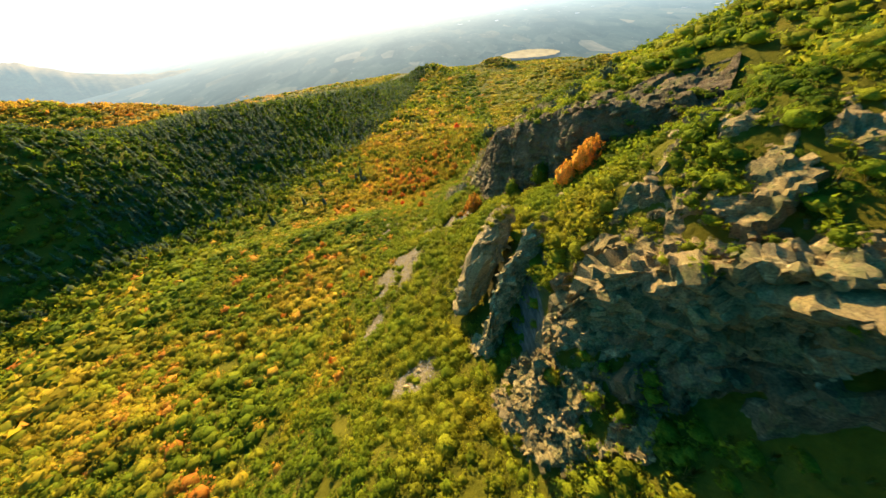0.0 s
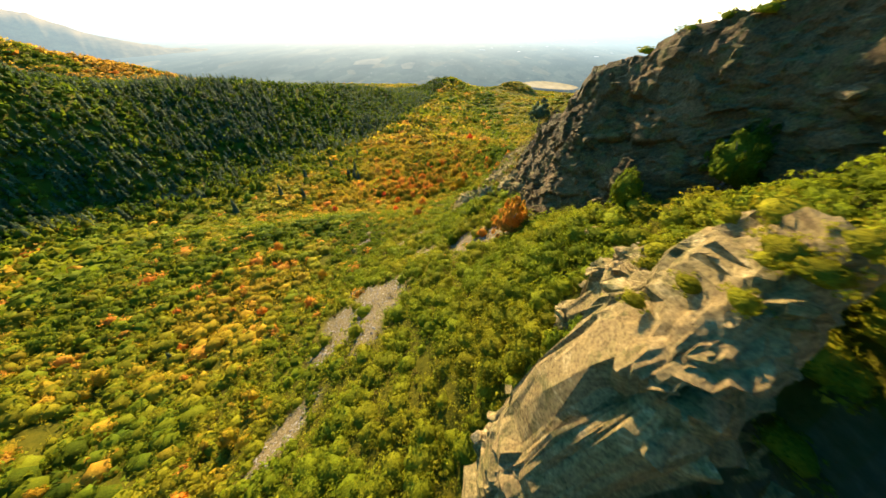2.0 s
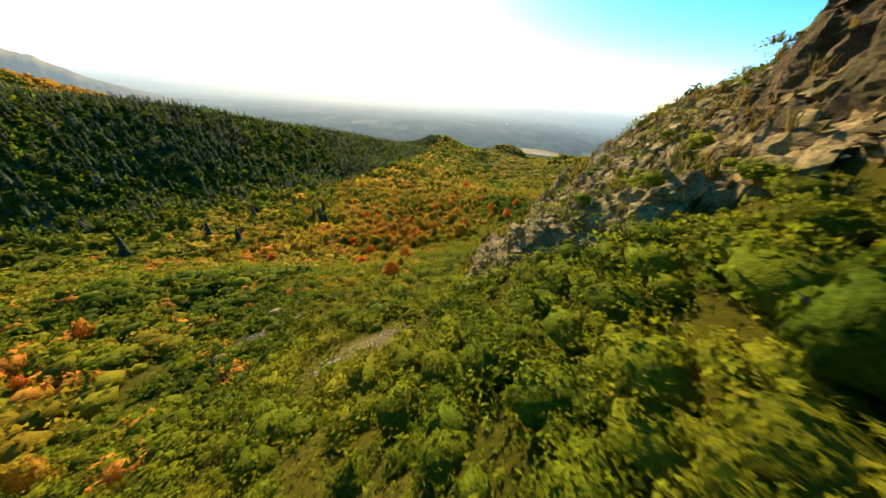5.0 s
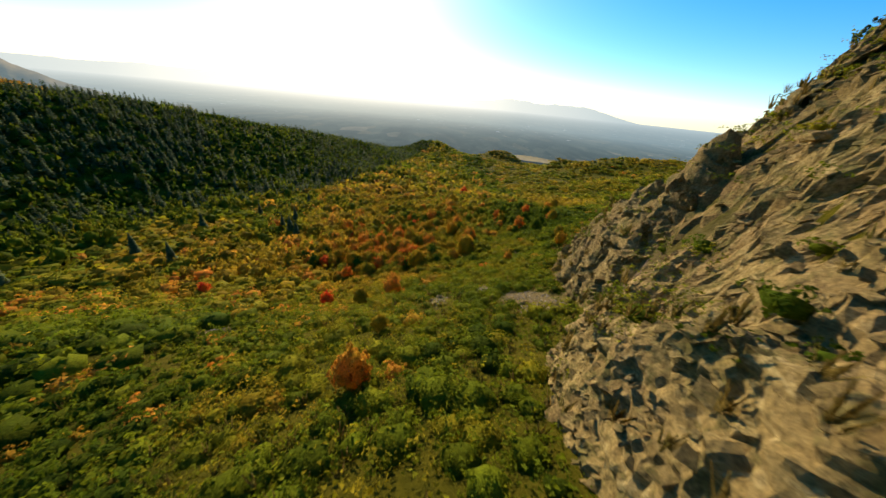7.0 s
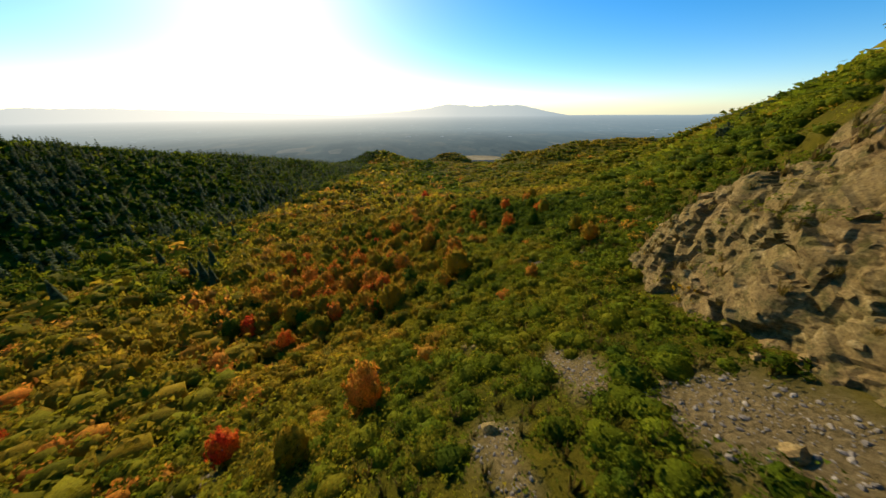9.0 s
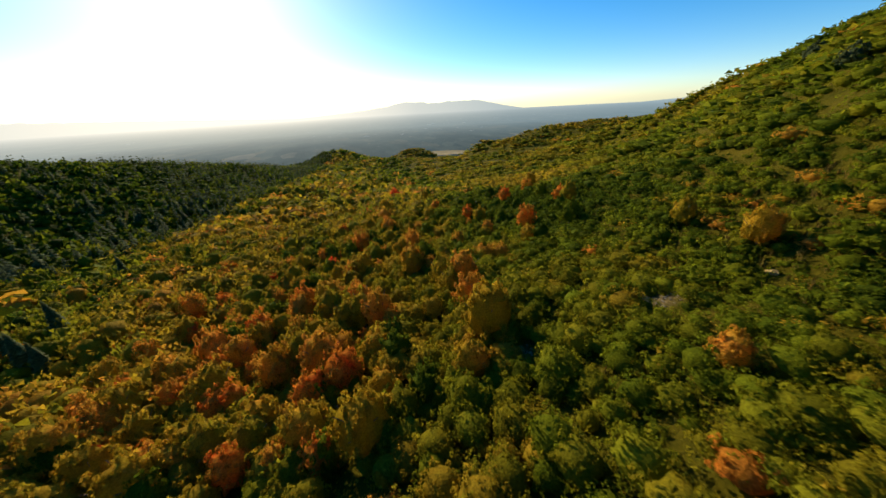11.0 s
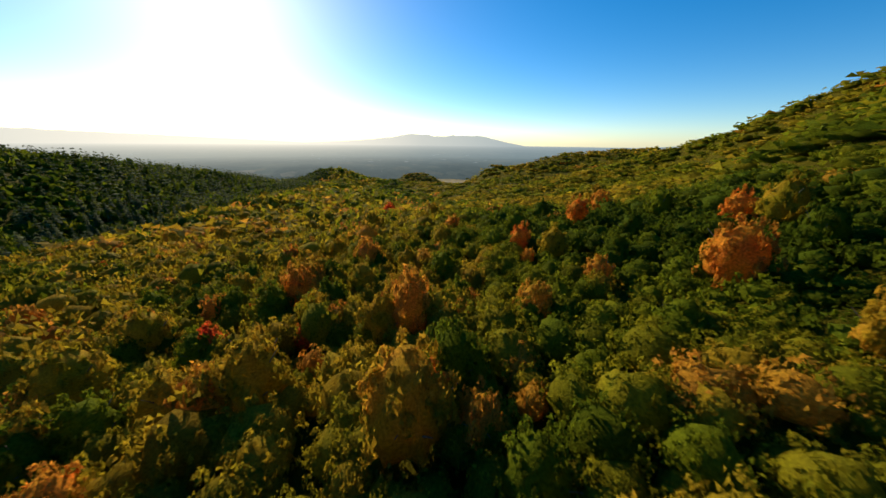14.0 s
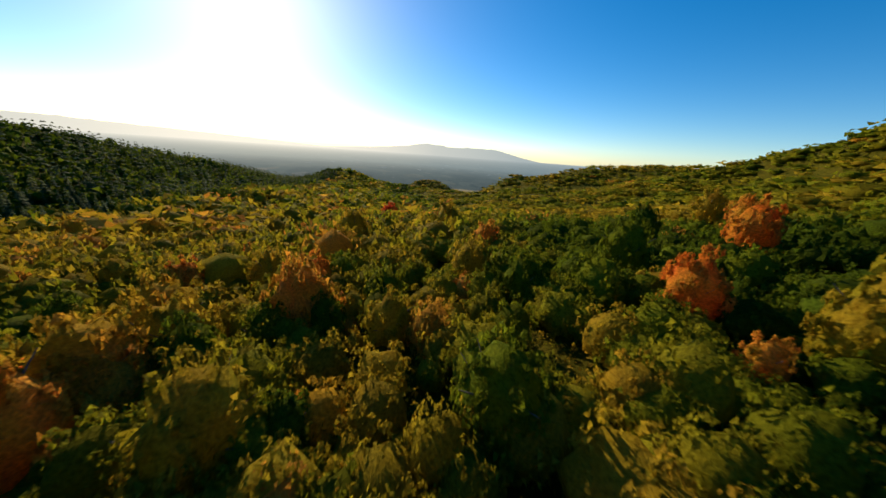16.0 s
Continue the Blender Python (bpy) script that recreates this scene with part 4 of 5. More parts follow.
def autumn(x, y):
    """How far leaves have turned: in broad drifts, most in the valley."""
    p = np.stack([x, y, 0 * x], 1)
    drift, local = fbm(p / 26, 3, 41), fbm(p / 6, 2, 43)
    valley = smooth(-15, -55, x) * smooth(-120, -75, x) * smooth(130, 60, y) * 0.55 + smooth(105, 160, y) * smooth(40, 0, x) * smooth(-115, -60, x) * smooth(420, 260, y)
    t = 0.36 + 0.09 * smooth(135, 165, y) * smooth(60, 10, x) + (drift - 0.5) * 0.7 + (local - 0.5) * 0.35 + valley * 0.2 + rng.normal(0, 0.1, len(x))
    t = np.where(x < -330, t + 0.32 * smooth(0.35, 0.55, drift), t)
    t = t - 0.2 * smooth(6, 18, x) * smooth(125, 150, y) * smooth(45, 30, x) - 0.17 * smooth(84, 92, y) * smooth(138, 124, y) * smooth(-75, -45, x)
    t = t + 0.15 * smooth(215, 250, y) * smooth(20, 50, x) - 0.13 * smooth(-8, 4, x) * smooth(128, 145, y) * smooth(230, 205, y) - 0.03 * smooth(165, 185, y) * smooth(235, 215, y)
    t = np.where((x > -22) & (x < -4) & (y > 82) & (y < 114) & (rng.uniform(0, 1, len(x)) < 0.16), 0.48, t)
    t = np.where((x > -24) & (y < 84), np.minimum(t, 0.17 + 0.38 * local), t)
    turned = rng.uniform(0, 1, len(x)) < np.where((x > -24) & (y < 84) | (x > -13) & (y < 140), 0.0, np.where(x > foot_x(y) - 8, 0.008, 0.045)) + 0.24 * valley * smooth(0.4, 0.6, drift)
    return np.clip(np.where(turned, rng.uniform(0.64, 0.86, len(x)), np.clip(t, 0.05, np.where(x < -330, 0.74, 0.62))), 0, 1)


FINE = [crown_template(22, 12, 0.08, 80 + k, 0.8, 1.1, -0.3, 2) for k in range(6)]
FINEST = [crown_template(22, 21, 0.06, 85 + k, 0.8, 1.1, -0.3, 2) for k in range(4)]
CLOSE = [crown_template(15, 20, 0.072, 70 + k, 0.74, 1.0, -0.2, 2) for k in range(8)]
NEAR = [crown_template(12, 8, 0.13, k, 0.74, 1.0, -0.2, 1) for k in range(6)]
MIDDLE = [crown_template(9, 6, 0.115, 20 + k, 0.78, 1.0, -0.3, 1) for k in range(6)]
DISTANT = [crown_template(9, 1, 0.3, 40 + k, 0.76, 1.0, -0.1, 1) for k in range(6)]
CONE = [conifer_template(8, 4, 60 + k) for k in range(4)]
CONE_FAR = [conifer_template(4, 3, 70 + k) for k in range(4)]


def near_zone(x, y):
    return (x > -38) & (x < 17 + 12 * (y < 60) + 11 * ((y > 60) & (y < 130)) + 18 * (y > 140)) & (y > -4) & (y < 226)


def close_zone(x, y):
    """The strip of slope that lies open below the crags."""
    lo, hi = np.interp(y, (0, 50, 110, 150, 220), (-12, -16, -25, -22, -14)), np.interp(y, (0, 50, 75, 90, 120, 150, 220), (8, 15, 8, -2, 2, 12, 12))
    return (x > lo) & (x < hi) & (y > 8)


def middle_zone(x, y):
    return (x > np.where(y < 140, -112, -88)) & (x < 55) & (y > -20) & (y < 262)


def scrub_size(x, y):
    """Radius and height: low on the slope, taller towards the valley trees."""
    tall = smooth(118, 165, y) * smooth(16, -10, x) * smooth(-110, -60, x) + 0.6 * smooth(165, 200, y) * smooth(60, 10, x) + 0.35 * smooth(-30, -80, x) * smooth(140, 80, y)
    tall = np.clip(tall, 0, 1)
    mound = 0.75 + 0.6 * fbm(np.stack([x, y, 0 * x], 1) / 6, 2, 33)
    r = (0.98 + 0.12 * tall) * rng.uniform(0.55, 1.4, len(x)) * mound
    return r, r * (0.82 + 0.85 * tall) * rng.uniform(0.8, 1.3, len(x)), tall


x, y = plant_field(-560, 330, -8, 840, 1.75)
x1, y1 = plant_field(-38, 40, -4, 226, 1.32)
ok, ok1 = ~near_zone(x, y), near_zone(x1, y1)
x, y = np.concatenate([x[ok], x1[ok1]]), np.concatenate([y[ok], y1[ok1]])
x2, y2 = plant_field(-8, 27, 4, 150, 1.5)             # steep banks hold more bushes for their plan
ok = (steep(x2, y2) > 0.75) & (rng.uniform(0, 1, len(x2)) < np.where(y2 > 80, 0.9, 0.95))
x3, y3 = plant_field(-2, 24, 26, 60, 0.95)
ok3 = steep(x3, y3) > 0.9
x, y = np.concatenate([x, x2[ok], x3[ok3]]), np.concatenate([y, y2[ok], y3[ok3]])
near, mid = near_zone(x, y), middle_zone(x, y)
keep = np.where(near, 0.84, np.where(mid, np.where((x < -36) & (y < 130) | (x > 15) & (y > 120), 0.72, 0.55), np.where(y > 420, np.where(np.abs(x - 20) < 230, 0.08, 0.02), np.where((x > 40) & (x < 200) & (y > 90) & (y < 330) | (x > -170) & (x < -60) & (y < 300), 0.36, 0.16)))) > rng.uniform(0, 1, len(x))
x, y, near, mid = x[keep], y[keep], near[keep], mid[keep]
wood, creek_x = left_flank(x, y)
st = steep(x, y)
p2 = np.stack([x, y, 0 * x], 1)
crest_l, crest_r = np.array(LEFT_CREST, float), np.array(RIGHT_CREST, float)
behind = (x > hermite(y, crest_r[:, 0], crest_r[:, 1]) + 45) | ((x < hermite(y, crest_l[:, 0], crest_l[:, 1]) - 20) & (x > hermite(y, crest_l[:, 0], crest_l[:, 1]) - 90) & (y < 500))
thin = (x > -24) & (x < -1) & (y > 84) & (y < 124) & (rng.uniform(0, 1, len(x)) < 0.3)     # more grass than bushes
ok = ~behind & ~thin & ((bare(x, y) < 0.35) | (rng.uniform(0, 1, len(x)) < 0.1)) & (wood < 0.4) & (st < 3.6) & (fbm(p2 / 4, 2, 77) > np.where((x > foot_x(y) + 2) & (x < foot_x(y) + 25) & (y > 60) & (y < 140), 0.36, np.where(y > 130, 0.05, 0.2)))
x, y, near, mid = x[ok], y[ok], near[ok], mid[ok]
z = ground(x, y)
rock_z = np.array([ROCK_TOP.get((math.floor(a), math.floor(c)), -999.0) for a, c in zip(x, y)])
on_rock = rock_z > z + 0.35
edge = np.array([min(max(ROCK_TOP.get((math.floor(a) + i, math.floor(c) + j), -999.0), d) for i in (-1, 0, 1) for j in (-1, 0, 1)) for a, c, d in zip(x, y, z)])
brink = on_rock & (rock_z - edge > 2.2)      # nothing grows over a brink
z = np.where(on_rock, rock_z - 0.3, z)
ok = ~on_rock | ~brink & (rng.uniform(0, 1, len(x)) < np.where(y > 118, 0.06, np.where(y > 99, 0.05, np.where(y > 72, 0.24, 0.3))))
x, y, z, near, mid, on_rock = x[ok], y[ok], z[ok], near[ok], mid[ok], on_rock[ok]
r, h, tall = scrub_size(x, y)
small = np.where(on_rock, 0.65, 1.0)
r, h = r * small, h * small
grow = np.where(near, np.where(y > 150, 1.2, 1.12), np.where(mid, 2.0, np.where(y > 420, 4.8, np.where(x > 40, 2.9, 3.2))))
t = autumn(x, y)
t = np.where(on_rock, np.minimum(t, 0.5), t)
stature = smooth(0.45, 0.55, tall) * near
ok = rng.uniform(0, 1, len(x)) > 0.36 * stature
x, y, z, r, h, t, tall, near, mid, grow, stature = (a[ok] for a in (x, y, z, r, h, t, tall, near, mid, grow, stature))
lod0, lod1, lod2 = near, mid & ~near, ~mid & ~near
for sel, tpl, what in ((lod0 & (stature < 0.5) & close_zone(x, y), CLOSE, "upper slope"), (lod0 & (stature < 0.5) & ~close_zone(x, y), NEAR, "slope"), (lod0 & (stature >= 0.5) & ~close_zone(x, y), FINE, "valley floor"), (lod0 & (stature >= 0.5) & close_zone(x, y), FINEST, "open valley floor"), (lod1, MIDDLE, "valley"), (lod2, DISTANT, "far hills")):
    scatter("oak_scrub", tpl, x[sel], y[sel], z[sel] - 0.25, (r * grow)[sel], (h * np.minimum(grow, 1.7))[sel], t[sel], leaf_mat, "green and gold scrub oak thicket over the " + what, "scrub")

# low growth that fills the gaps
LOW = [crown_template(7, 9, 0.09, 90 + k, 0.0, 1.0, -0.1) for k in range(4)]
x, y = plant_field(-40, 36, -6, 218, 1.5)
ok = (bare(x, y) < 0.5) & (close_zone(x + 4, y) | close_zone(x - 4, y) | (x > -6) & (y > 72) & (y < 140)) & (rng.uniform(0, 1, len(x)) < 0.95 - 0.6 * smooth(145, 170, y))
x, y = x[ok], y[ok]
z = ground(x, y)
rock_z = np.array([ROCK_TOP.get((math.floor(a), math.floor(c)), -999.0) for a, c in zip(x, y)])
on_rock = rock_z > z + 0.4
ok = ~on_rock | (y > 72) & (rng.uniform(0, 1, len(x)) < 0.85 * smooth(0.36, 0.54, fbm(np.stack([x, y, 0 * x], 1) / 5, 2, 15)))
x, y, z, on_rock = x[ok], y[ok], np.where(on_rock, rock_z - 0.1, z)[ok], on_rock[ok]
low_r = rng.uniform(0.9, 1.6, len(x)) * np.where(on_rock, 0.85, 1.0)
scatter("low_scrub", LOW, x, y, z - 0.12, low_r, low_r * rng.uniform(0.45, 0.8, len(x)), np.clip(autumn(x, y) + 0.08, 0, 0.66), leaf_mat, "low olive scrub and herbs under the oaks", "scrub")

# dark firs on the shaded flank, and bright trees along its foot
x, y = plant_field(-480, -20, -80, 620, 3.0)
wood, creek_x = left_flank(x, y)
p2 = np.stack([x, y, 0 * x], 1)
ok = (wood > 0.3) & (rng.uniform(0, 1, len(x)) < 0.2 + 0.5 * smooth(0.4, 0.6, fbm(p2 / 45, 3, 57))) & (bare(x, y) < 0.4)
x, y = x[ok], y[ok]
near = (y < 330) & (x > -240)
hh = rng.uniform(4.5, 8.5, len(x))
for sel, tpl in ((near, CONE), (~near, CONE_FAR)):
    scatter("fir_forest", tpl, x[sel], y[sel], ground(x[sel], y[sel]) - 0.4, hh[sel] * rng.uniform(0.9, 1.5, sel.sum()), hh[sel], rng.uniform(0, 1, sel.sum()), needle_mat, "dark green fir forest on the shaded ridge flank", "forest")
x, y = plant_field(-480, -20, -40, 620, 3.7)
wood, creek_x = left_flank(x, y)
ok = (wood > 0.3) & (rng.uniform(0, 1, len(x)) < 0.8)
x, y = x[ok], y[ok]
rr = rng.uniform(1.9, 3.4, len(x))
scatter("flank_scrub", DISTANT, x, y, ground(x, y) - 0.4, rr, rr * rng.uniform(0.9, 1.5, len(x)), np.clip(rng.normal(0.08, 0.12, len(x)), 0, 0.45), leaf_mat, "dark green scrub oak between the firs", "scrub")
x, y = plant_field(-250, 0, -40, 420, 4.5)
wood, creek_x = left_flank(x, y)
band = np.exp(-(((x - creek_x - 6) / 17) ** 2))
ok = rng.uniform(0, 1, len(x)) < band * 0.75
x, y = x[ok], y[ok]
rr = rng.uniform(1.6, 3.0, len(x))
scatter("creek_trees", MIDDLE, x, y, ground(x, y), rr, rr * rng.uniform(1.5, 2.3, len(x)), np.clip(rng.normal(0.28, 0.12, len(x)), 0, 0.6), leaf_mat, "bright green broadleaf trees along the creek", "trees")


# ---- single trees, stones and small things ----
def part(name, me, parent, label=""):
    ob = new(name, me)
    ob.parent = parent
    if label:
        ob["label"] = label
    return ob


def limb(points, radii, sides=6):
    """A tapered limb through points: verts and quads."""
    pts = [Vector(p) for p in points]
    v, f = [], []
    for k, (p, rad) in enumerate(zip(pts, radii)):
        d = (pts[min(k + 1, len(pts) - 1)] - pts[max(k - 1, 0)]).normalized()
        a = d.orthogonal().normalized()
        b2 = d.cross(a)
        v += [tuple(p + (a * math.cos(2 * math.pi * j / sides) + b2 * math.sin(2 * math.pi * j / sides)) * rad) for j in range(sides)]
    for k in range(len(pts) - 1):
        f += [(k * sides + j, k * sides + (j + 1) % sides, (k + 1) * sides + (j + 1) % sides, (k + 1) * sides + j) for j in range(sides)]
    return v, f


def joined(limbs):
    v, f = [], []
    for a, b2 in limbs:
        f += [tuple(i + len(v) for i in q) for q in b2]
        v += a
    return np.array(v), np.array(f)


def make_tree(name, seed, tall, tint, label, category, group, mat=None, clumps=38, per=24, leaf=0.056, spread=0.38, core=0.78, plume=0.15, skirt=0.12):
    """A broadleaf tree: trunk with forking limbs, and a crown of leaf clumps."""
    r = random.Random(seed)
    base = new(name)
    limbs = [limb([(0, 0, -0.6), (0.05, 0, tall * 0.2), (0.12 * r.uniform(-1, 1), 0.1, tall * 0.45), (0.1, -0.1, tall * 0.75)], [tall * 0.028, tall * 0.022, tall * 0.015, tall * 0.005])]
    for k in range(6):
        a, h0 = 2 * math.pi * (k + r.random()) / 6, tall * r.uniform(0.12, 0.42)
        reach = spread * tall * r.uniform(0.6, 0.95)
        limbs.append(limb([(0, 0, h0), (math.cos(a) * reach * 0.45, math.sin(a) * reach * 0.45, h0 + tall * 0.17), (math.cos(a) * reach, math.sin(a) * reach, h0 + tall * r.uniform(0.25, 0.42))], [tall * 0.014, tall * 0.009, tall * 0.003], 5))
    v, f = joined(limbs)
    part("trunk", mesh_from("trunk", v, f, bark_mat), base)
    v, f, soft = crown_template(clumps, per, leaf, seed, core, 1.0, -0.6, 3, plume)
    v = v * np.array((spread * tall, spread * tall, tall * 0.84)) + (0, 0, tall * skirt)
    rr = np.random.default_rng(seed + 1)
    tints = np.clip(tint + 0.12 * (fbm(v / 1.1, 2, seed) - 0.5) * 2 + rr.normal(0, 0.02, len(v)), 0, 1)
    part("crown", mesh_from("crown", v, f, mat or leaf_mat, False, round_off=soft, tint=tints), base)
    return tagged(base, label, category, group)


used = set()


def plant_all(kinds, places, jitter=0.15):
    """Set trees of these kinds on their places; the first place takes the first tree itself."""
    for k, (x, y, size) in enumerate(places):
        proto = kinds[k % len(kinds)]
        size *= random.uniform(1 - jitter, 1 + jitter)
        zz = float(ground(np.array([x]), np.array([y]))[0])
        m = Matrix.Translation((x, y, zz - 0.2)) @ Matrix.Rotation(random.uniform(0, 6.28), 4, "Z") @ Matrix.Scale(size, 4)
        if proto.name not in used:
            used.add(proto.name)
            proto.matrix_basis = m
        else:
            c = copy_thing(proto, m)
            c.matrix_basis = m


G = "maples among the scrub"
orange = [make_tree("maple_tree", 100 + k, 5.0, 0.8 + 0.03 * k, "orange-leaved maple rising from green scrub", "tree", G) for k in range(3)]
red = [make_tree("maple_tree", 110 + k, 4.0, 0.95, "bright red small maple among the scrub", "tree", G) for k in range(2)]
gold = [make_tree("maple_tree", 120 + k, 5.2, 0.58 + 0.06 * k, "golden-brown broad maple among the scrub", "tree", G) for k in range(3)]
green = [make_tree("oak_tree", 130 + k, 4.2, 0.08 + 0.09 * k, "green oak tree with a rounded crown", "tree", "oaks in the valley") for k in range(3)]
amber = [make_tree("maple_tree", 170 + k, 5.2, 0.78 + 0.03 * k, "glowing amber maple above the darker scrub", "tree", G) for k in range(2)]
plant_all(amber, ((3.6, 190.6, 0.8), (-2.0, 171.9, 1.35), (-24.5, 172.2, 1.25), (-21.2, 164.0, 1.25), (-20.7, 180.7, 1.1), (-14.6, 169.7, 1.15), (-41.6, 173.7, 1.3), (-32.7, 172.7, 1.2), (-26.4, 166.0, 1.2), (11.1, 192.8, 0.7), (5.9, 222.5, 0.8), (-15.6, 97.2, 0.6), (4.2, 144.6, 0.6)))
plant_all(gold, ((20.5, 160.3, 0.8),))
plant_all(orange[:1], ((13.4, 33.6, 0.68), (15.4, 34.4, 0.9), (16.8, 35.8, 0.95)))
plant_all(orange, ((-18.3, 125.8, 0.95), (-25.4, 208.5, 1.0), (-7, 184, 1.0), (-4.4, 182.2, 0.95), (16.8, 186.7, 1.1), (12, 207.6, 1.0), (10.9, 203.6, 0.55), (-11.3, 197.6, 0.9), (-33.4, 147.7, 0.8),
                    (-23.5, 153.6, 0.9), (-40.6, 160.2, 0.9), (30.4, 195.1, 1.1), (6.5, 203.8, 0.4), (7.8, 225.7, 0.9), (-14.7, 174, 0.8), (-13, 167.3, 0.9), (-50, 218, 1.0), (26, 214, 1.1), (38, 222, 1.2)))
plant_all(red, ((-17.6, 211, 0.9), (-21.4, 206.6, 0.8), (-22.9, 200.3, 1.1), (-19.3, 205.7, 0.8), (-29, 125, 0.8), (-12, 213.5, 0.5), (2, 282, 1.6), (-14.4, 197.4, 0.7), (-60, 136, 0.9), (0.4, 273.8, 1.5), (-37, 206, 0.9)))
plant_all(gold, ((-30.2, 197, 1.25), (-31.4, 158.7, 1.0), (-15.6, 162.5, 1.0), (-22.5, 121.9, 0.7), (-18.3, 175, 1.0), (-31.7, 197.6, 1.0), (13.3, 202.3, 0.9), (-14.3, 214, 1.0), (-19.3, 215.8, 1.0), (-10, 222, 1.0), (-6.6, 242.5, 1.2),
                  (18, 152, 0.8), (29.8, 191.4, 1.1), (-51.7, 145.4, 1.0), (-58, 265, 1.3), (-16, 106, 0.55), (44, 230, 1.1), (12, 178, 0.9), (-3, 212, 0.8), (-10.1, 204.8, 0.7)))
more = [(random.uniform(-52, -3), random.uniform(152, 218), random.uniform(0.9, 1.35)) for _ in range(110)]
plant_all(orange, more[:26])
plant_all(gold, more[26:64])
plant_all(red, more[64:69])
plant_all(green, more[69:])
more = [(random.uniform(-54, -13), random.uniform(156, 192), random.uniform(0.9, 1.35)) for _ in range(44)]
plant_all(gold, more[:28])
plant_all(orange, more[28:])
more = [(random.uniform(-80, 18), random.uniform(214, 268), random.uniform(0.75, 1.15)) for _ in range(44)]
plant_all(orange, more[:10])
plant_all(gold, more[10:22])
plant_all(red, more[22:25])
plant_all(green, more[25:])
more = [(random.uniform(-70, -22), random.uniform(20, 95), random.uniform(0.45, 0.7)) for _ in range(30)]
plant_all(orange, more[:16])
plant_all(gold, more[16:])
plant_all(green, ((13, 176, 1.0), (20, 178, 1.1), (9, 184, 0.9), (24, 186, 1.2), (16, 196, 1.0), (32, 205, 1.2), (22, 200, 1.0), (-1, 196, 1.0), (0, 204, 1.1), (-7, 206, 0.9), (6, 214, 1.1), (16, 216, 1.2), (26, 224, 1.2), (-26, 222, 1.1), (-36, 214, 1.1), (-1.4, 66, 0.75), (-4.5, 61.5, 0.5), (-5.5, 69.5, 0.5), (13.3, 43.3, 1.15), (9.5, 46.5, 0.8)))

big_maple = make_tree("maple_tree", 160, 7.6, 0.79, "tall feathery orange maple at the foot of the cliff", "tree", G, clumps=64, per=130, leaf=0.027, spread=0.44, core=0.62, plume=0.5, skirt=0.0)
plant_all([big_maple], ((2.9, 55.5, 0.84),), 0.0)

bush_g = "small autumn bushes by the cliff"
bush = make_tree("orange_bush", 140, 1.6, 0.84, "low orange bush on grey scree by the cliff", "bush", bush_g, clumps=20, per=30, leaf=0.06, spread=0.6)
plant_all([bush], ((-0.2, 58.7, 0.9), (1.8, 60.6, 0.9), (-5.5, 57, 0.5), (-2.2, 57.6, 0.35), (2.6, 62, 0.8)))

def rim_height(x, y):
    """Height of the rock round x, y."""
    return float(np.median([ROCK_TOP.get((math.floor(x) + i, math.floor(y) + j), float(ground(np.array([x]), np.array([y]))[0])) for i in (-1, 0, 1) for j in (-1, 0, 1)]))


juniper = make_tree("juniper", 150, 4.2, 0.2, "dark twisted juniper on a rocky skyline", "tree", "junipers on the ridge", needle_mat, 44, 60, 0.045, 0.56, 0.58, 0.3)
for k, (jx, jy, jz, s) in enumerate(((9.0, 78.5, rim_height(9.0, 78.5) - 0.6, 1.0), (24, 64, None, 0.9), (27, 58, None, 0.8), (22, 70, None, 0.7), (34, 126, None, 0.9), (60, 170, None, 0.9), (90, 190, None, 1.0), (150, 205, None, 1.4), (150, 180, None, 1.3), (26, 114, None, 0.6), (110, 200, None, 1.0))):
    jz = float(ground(np.array([jx]), np.array([jy]))[0]) - 0.1 if jz is None else jz
    m = Matrix.Translation((jx, jy, jz)) @ Matrix.Rotation(1.3 * k, 4, "Z") @ Matrix.Scale(s, 4)
    c = juniper if k == 0 else copy_thing(juniper, m)
    c.matrix_basis = m

rim_oak = copy_thing(green[1], Matrix.Translation((14.6, 55.6, rim_height(14.6, 55.6) - 0.5)) @ Matrix.Scale(1.0, 4))
tagged(rim_oak, "dark rounded oak on the rim of the cliff", "tree", "oaks in the valley")
for k, (gx, gy, s) in enumerate(((3.7, 35.4, 0.55), (3.4, 34.0, 0.6), (4.3, 33.2, 0.5), (2.6, 35.0, 0.45), (2.2, 33.4, 0.4))):
    gully_oak = copy_thing(green[k % 2], Matrix.Translation((gx, gy, float(ground(np.array([gx]), np.array([gy]))[0]) - 0.2)) @ Matrix.Rotation(1.9 * k, 4, "Z") @ Matrix.Scale(s, 4))
    tagged(gully_oak, "green oak in the gully beside a tall rock fin", "tree", "oaks in the valley")


def make_fir(seed, tall):
    base = new("fir_tree")
    v, f = limb([(0, 0, -0.5), (0, 0, tall * 0.5), (0, 0, tall * 0.97)], [tall * 0.02, tall * 0.013, 0.02])
    part("trunk", mesh_from("trunk", np.array(v), np.array(f), bark_mat), base)
    q, f, soft = conifer_template(20, 9, seed, 1.2)
    part("crown", mesh_from("crown", q * tall * np.array((0.9, 0.9, 1)), f, needle_mat, False, round_off=soft, tint=np.full(len(q), 0.7)), base)
    return tagged(base, "dark green fir standing above the scrub", "tree", "firs in the valley")


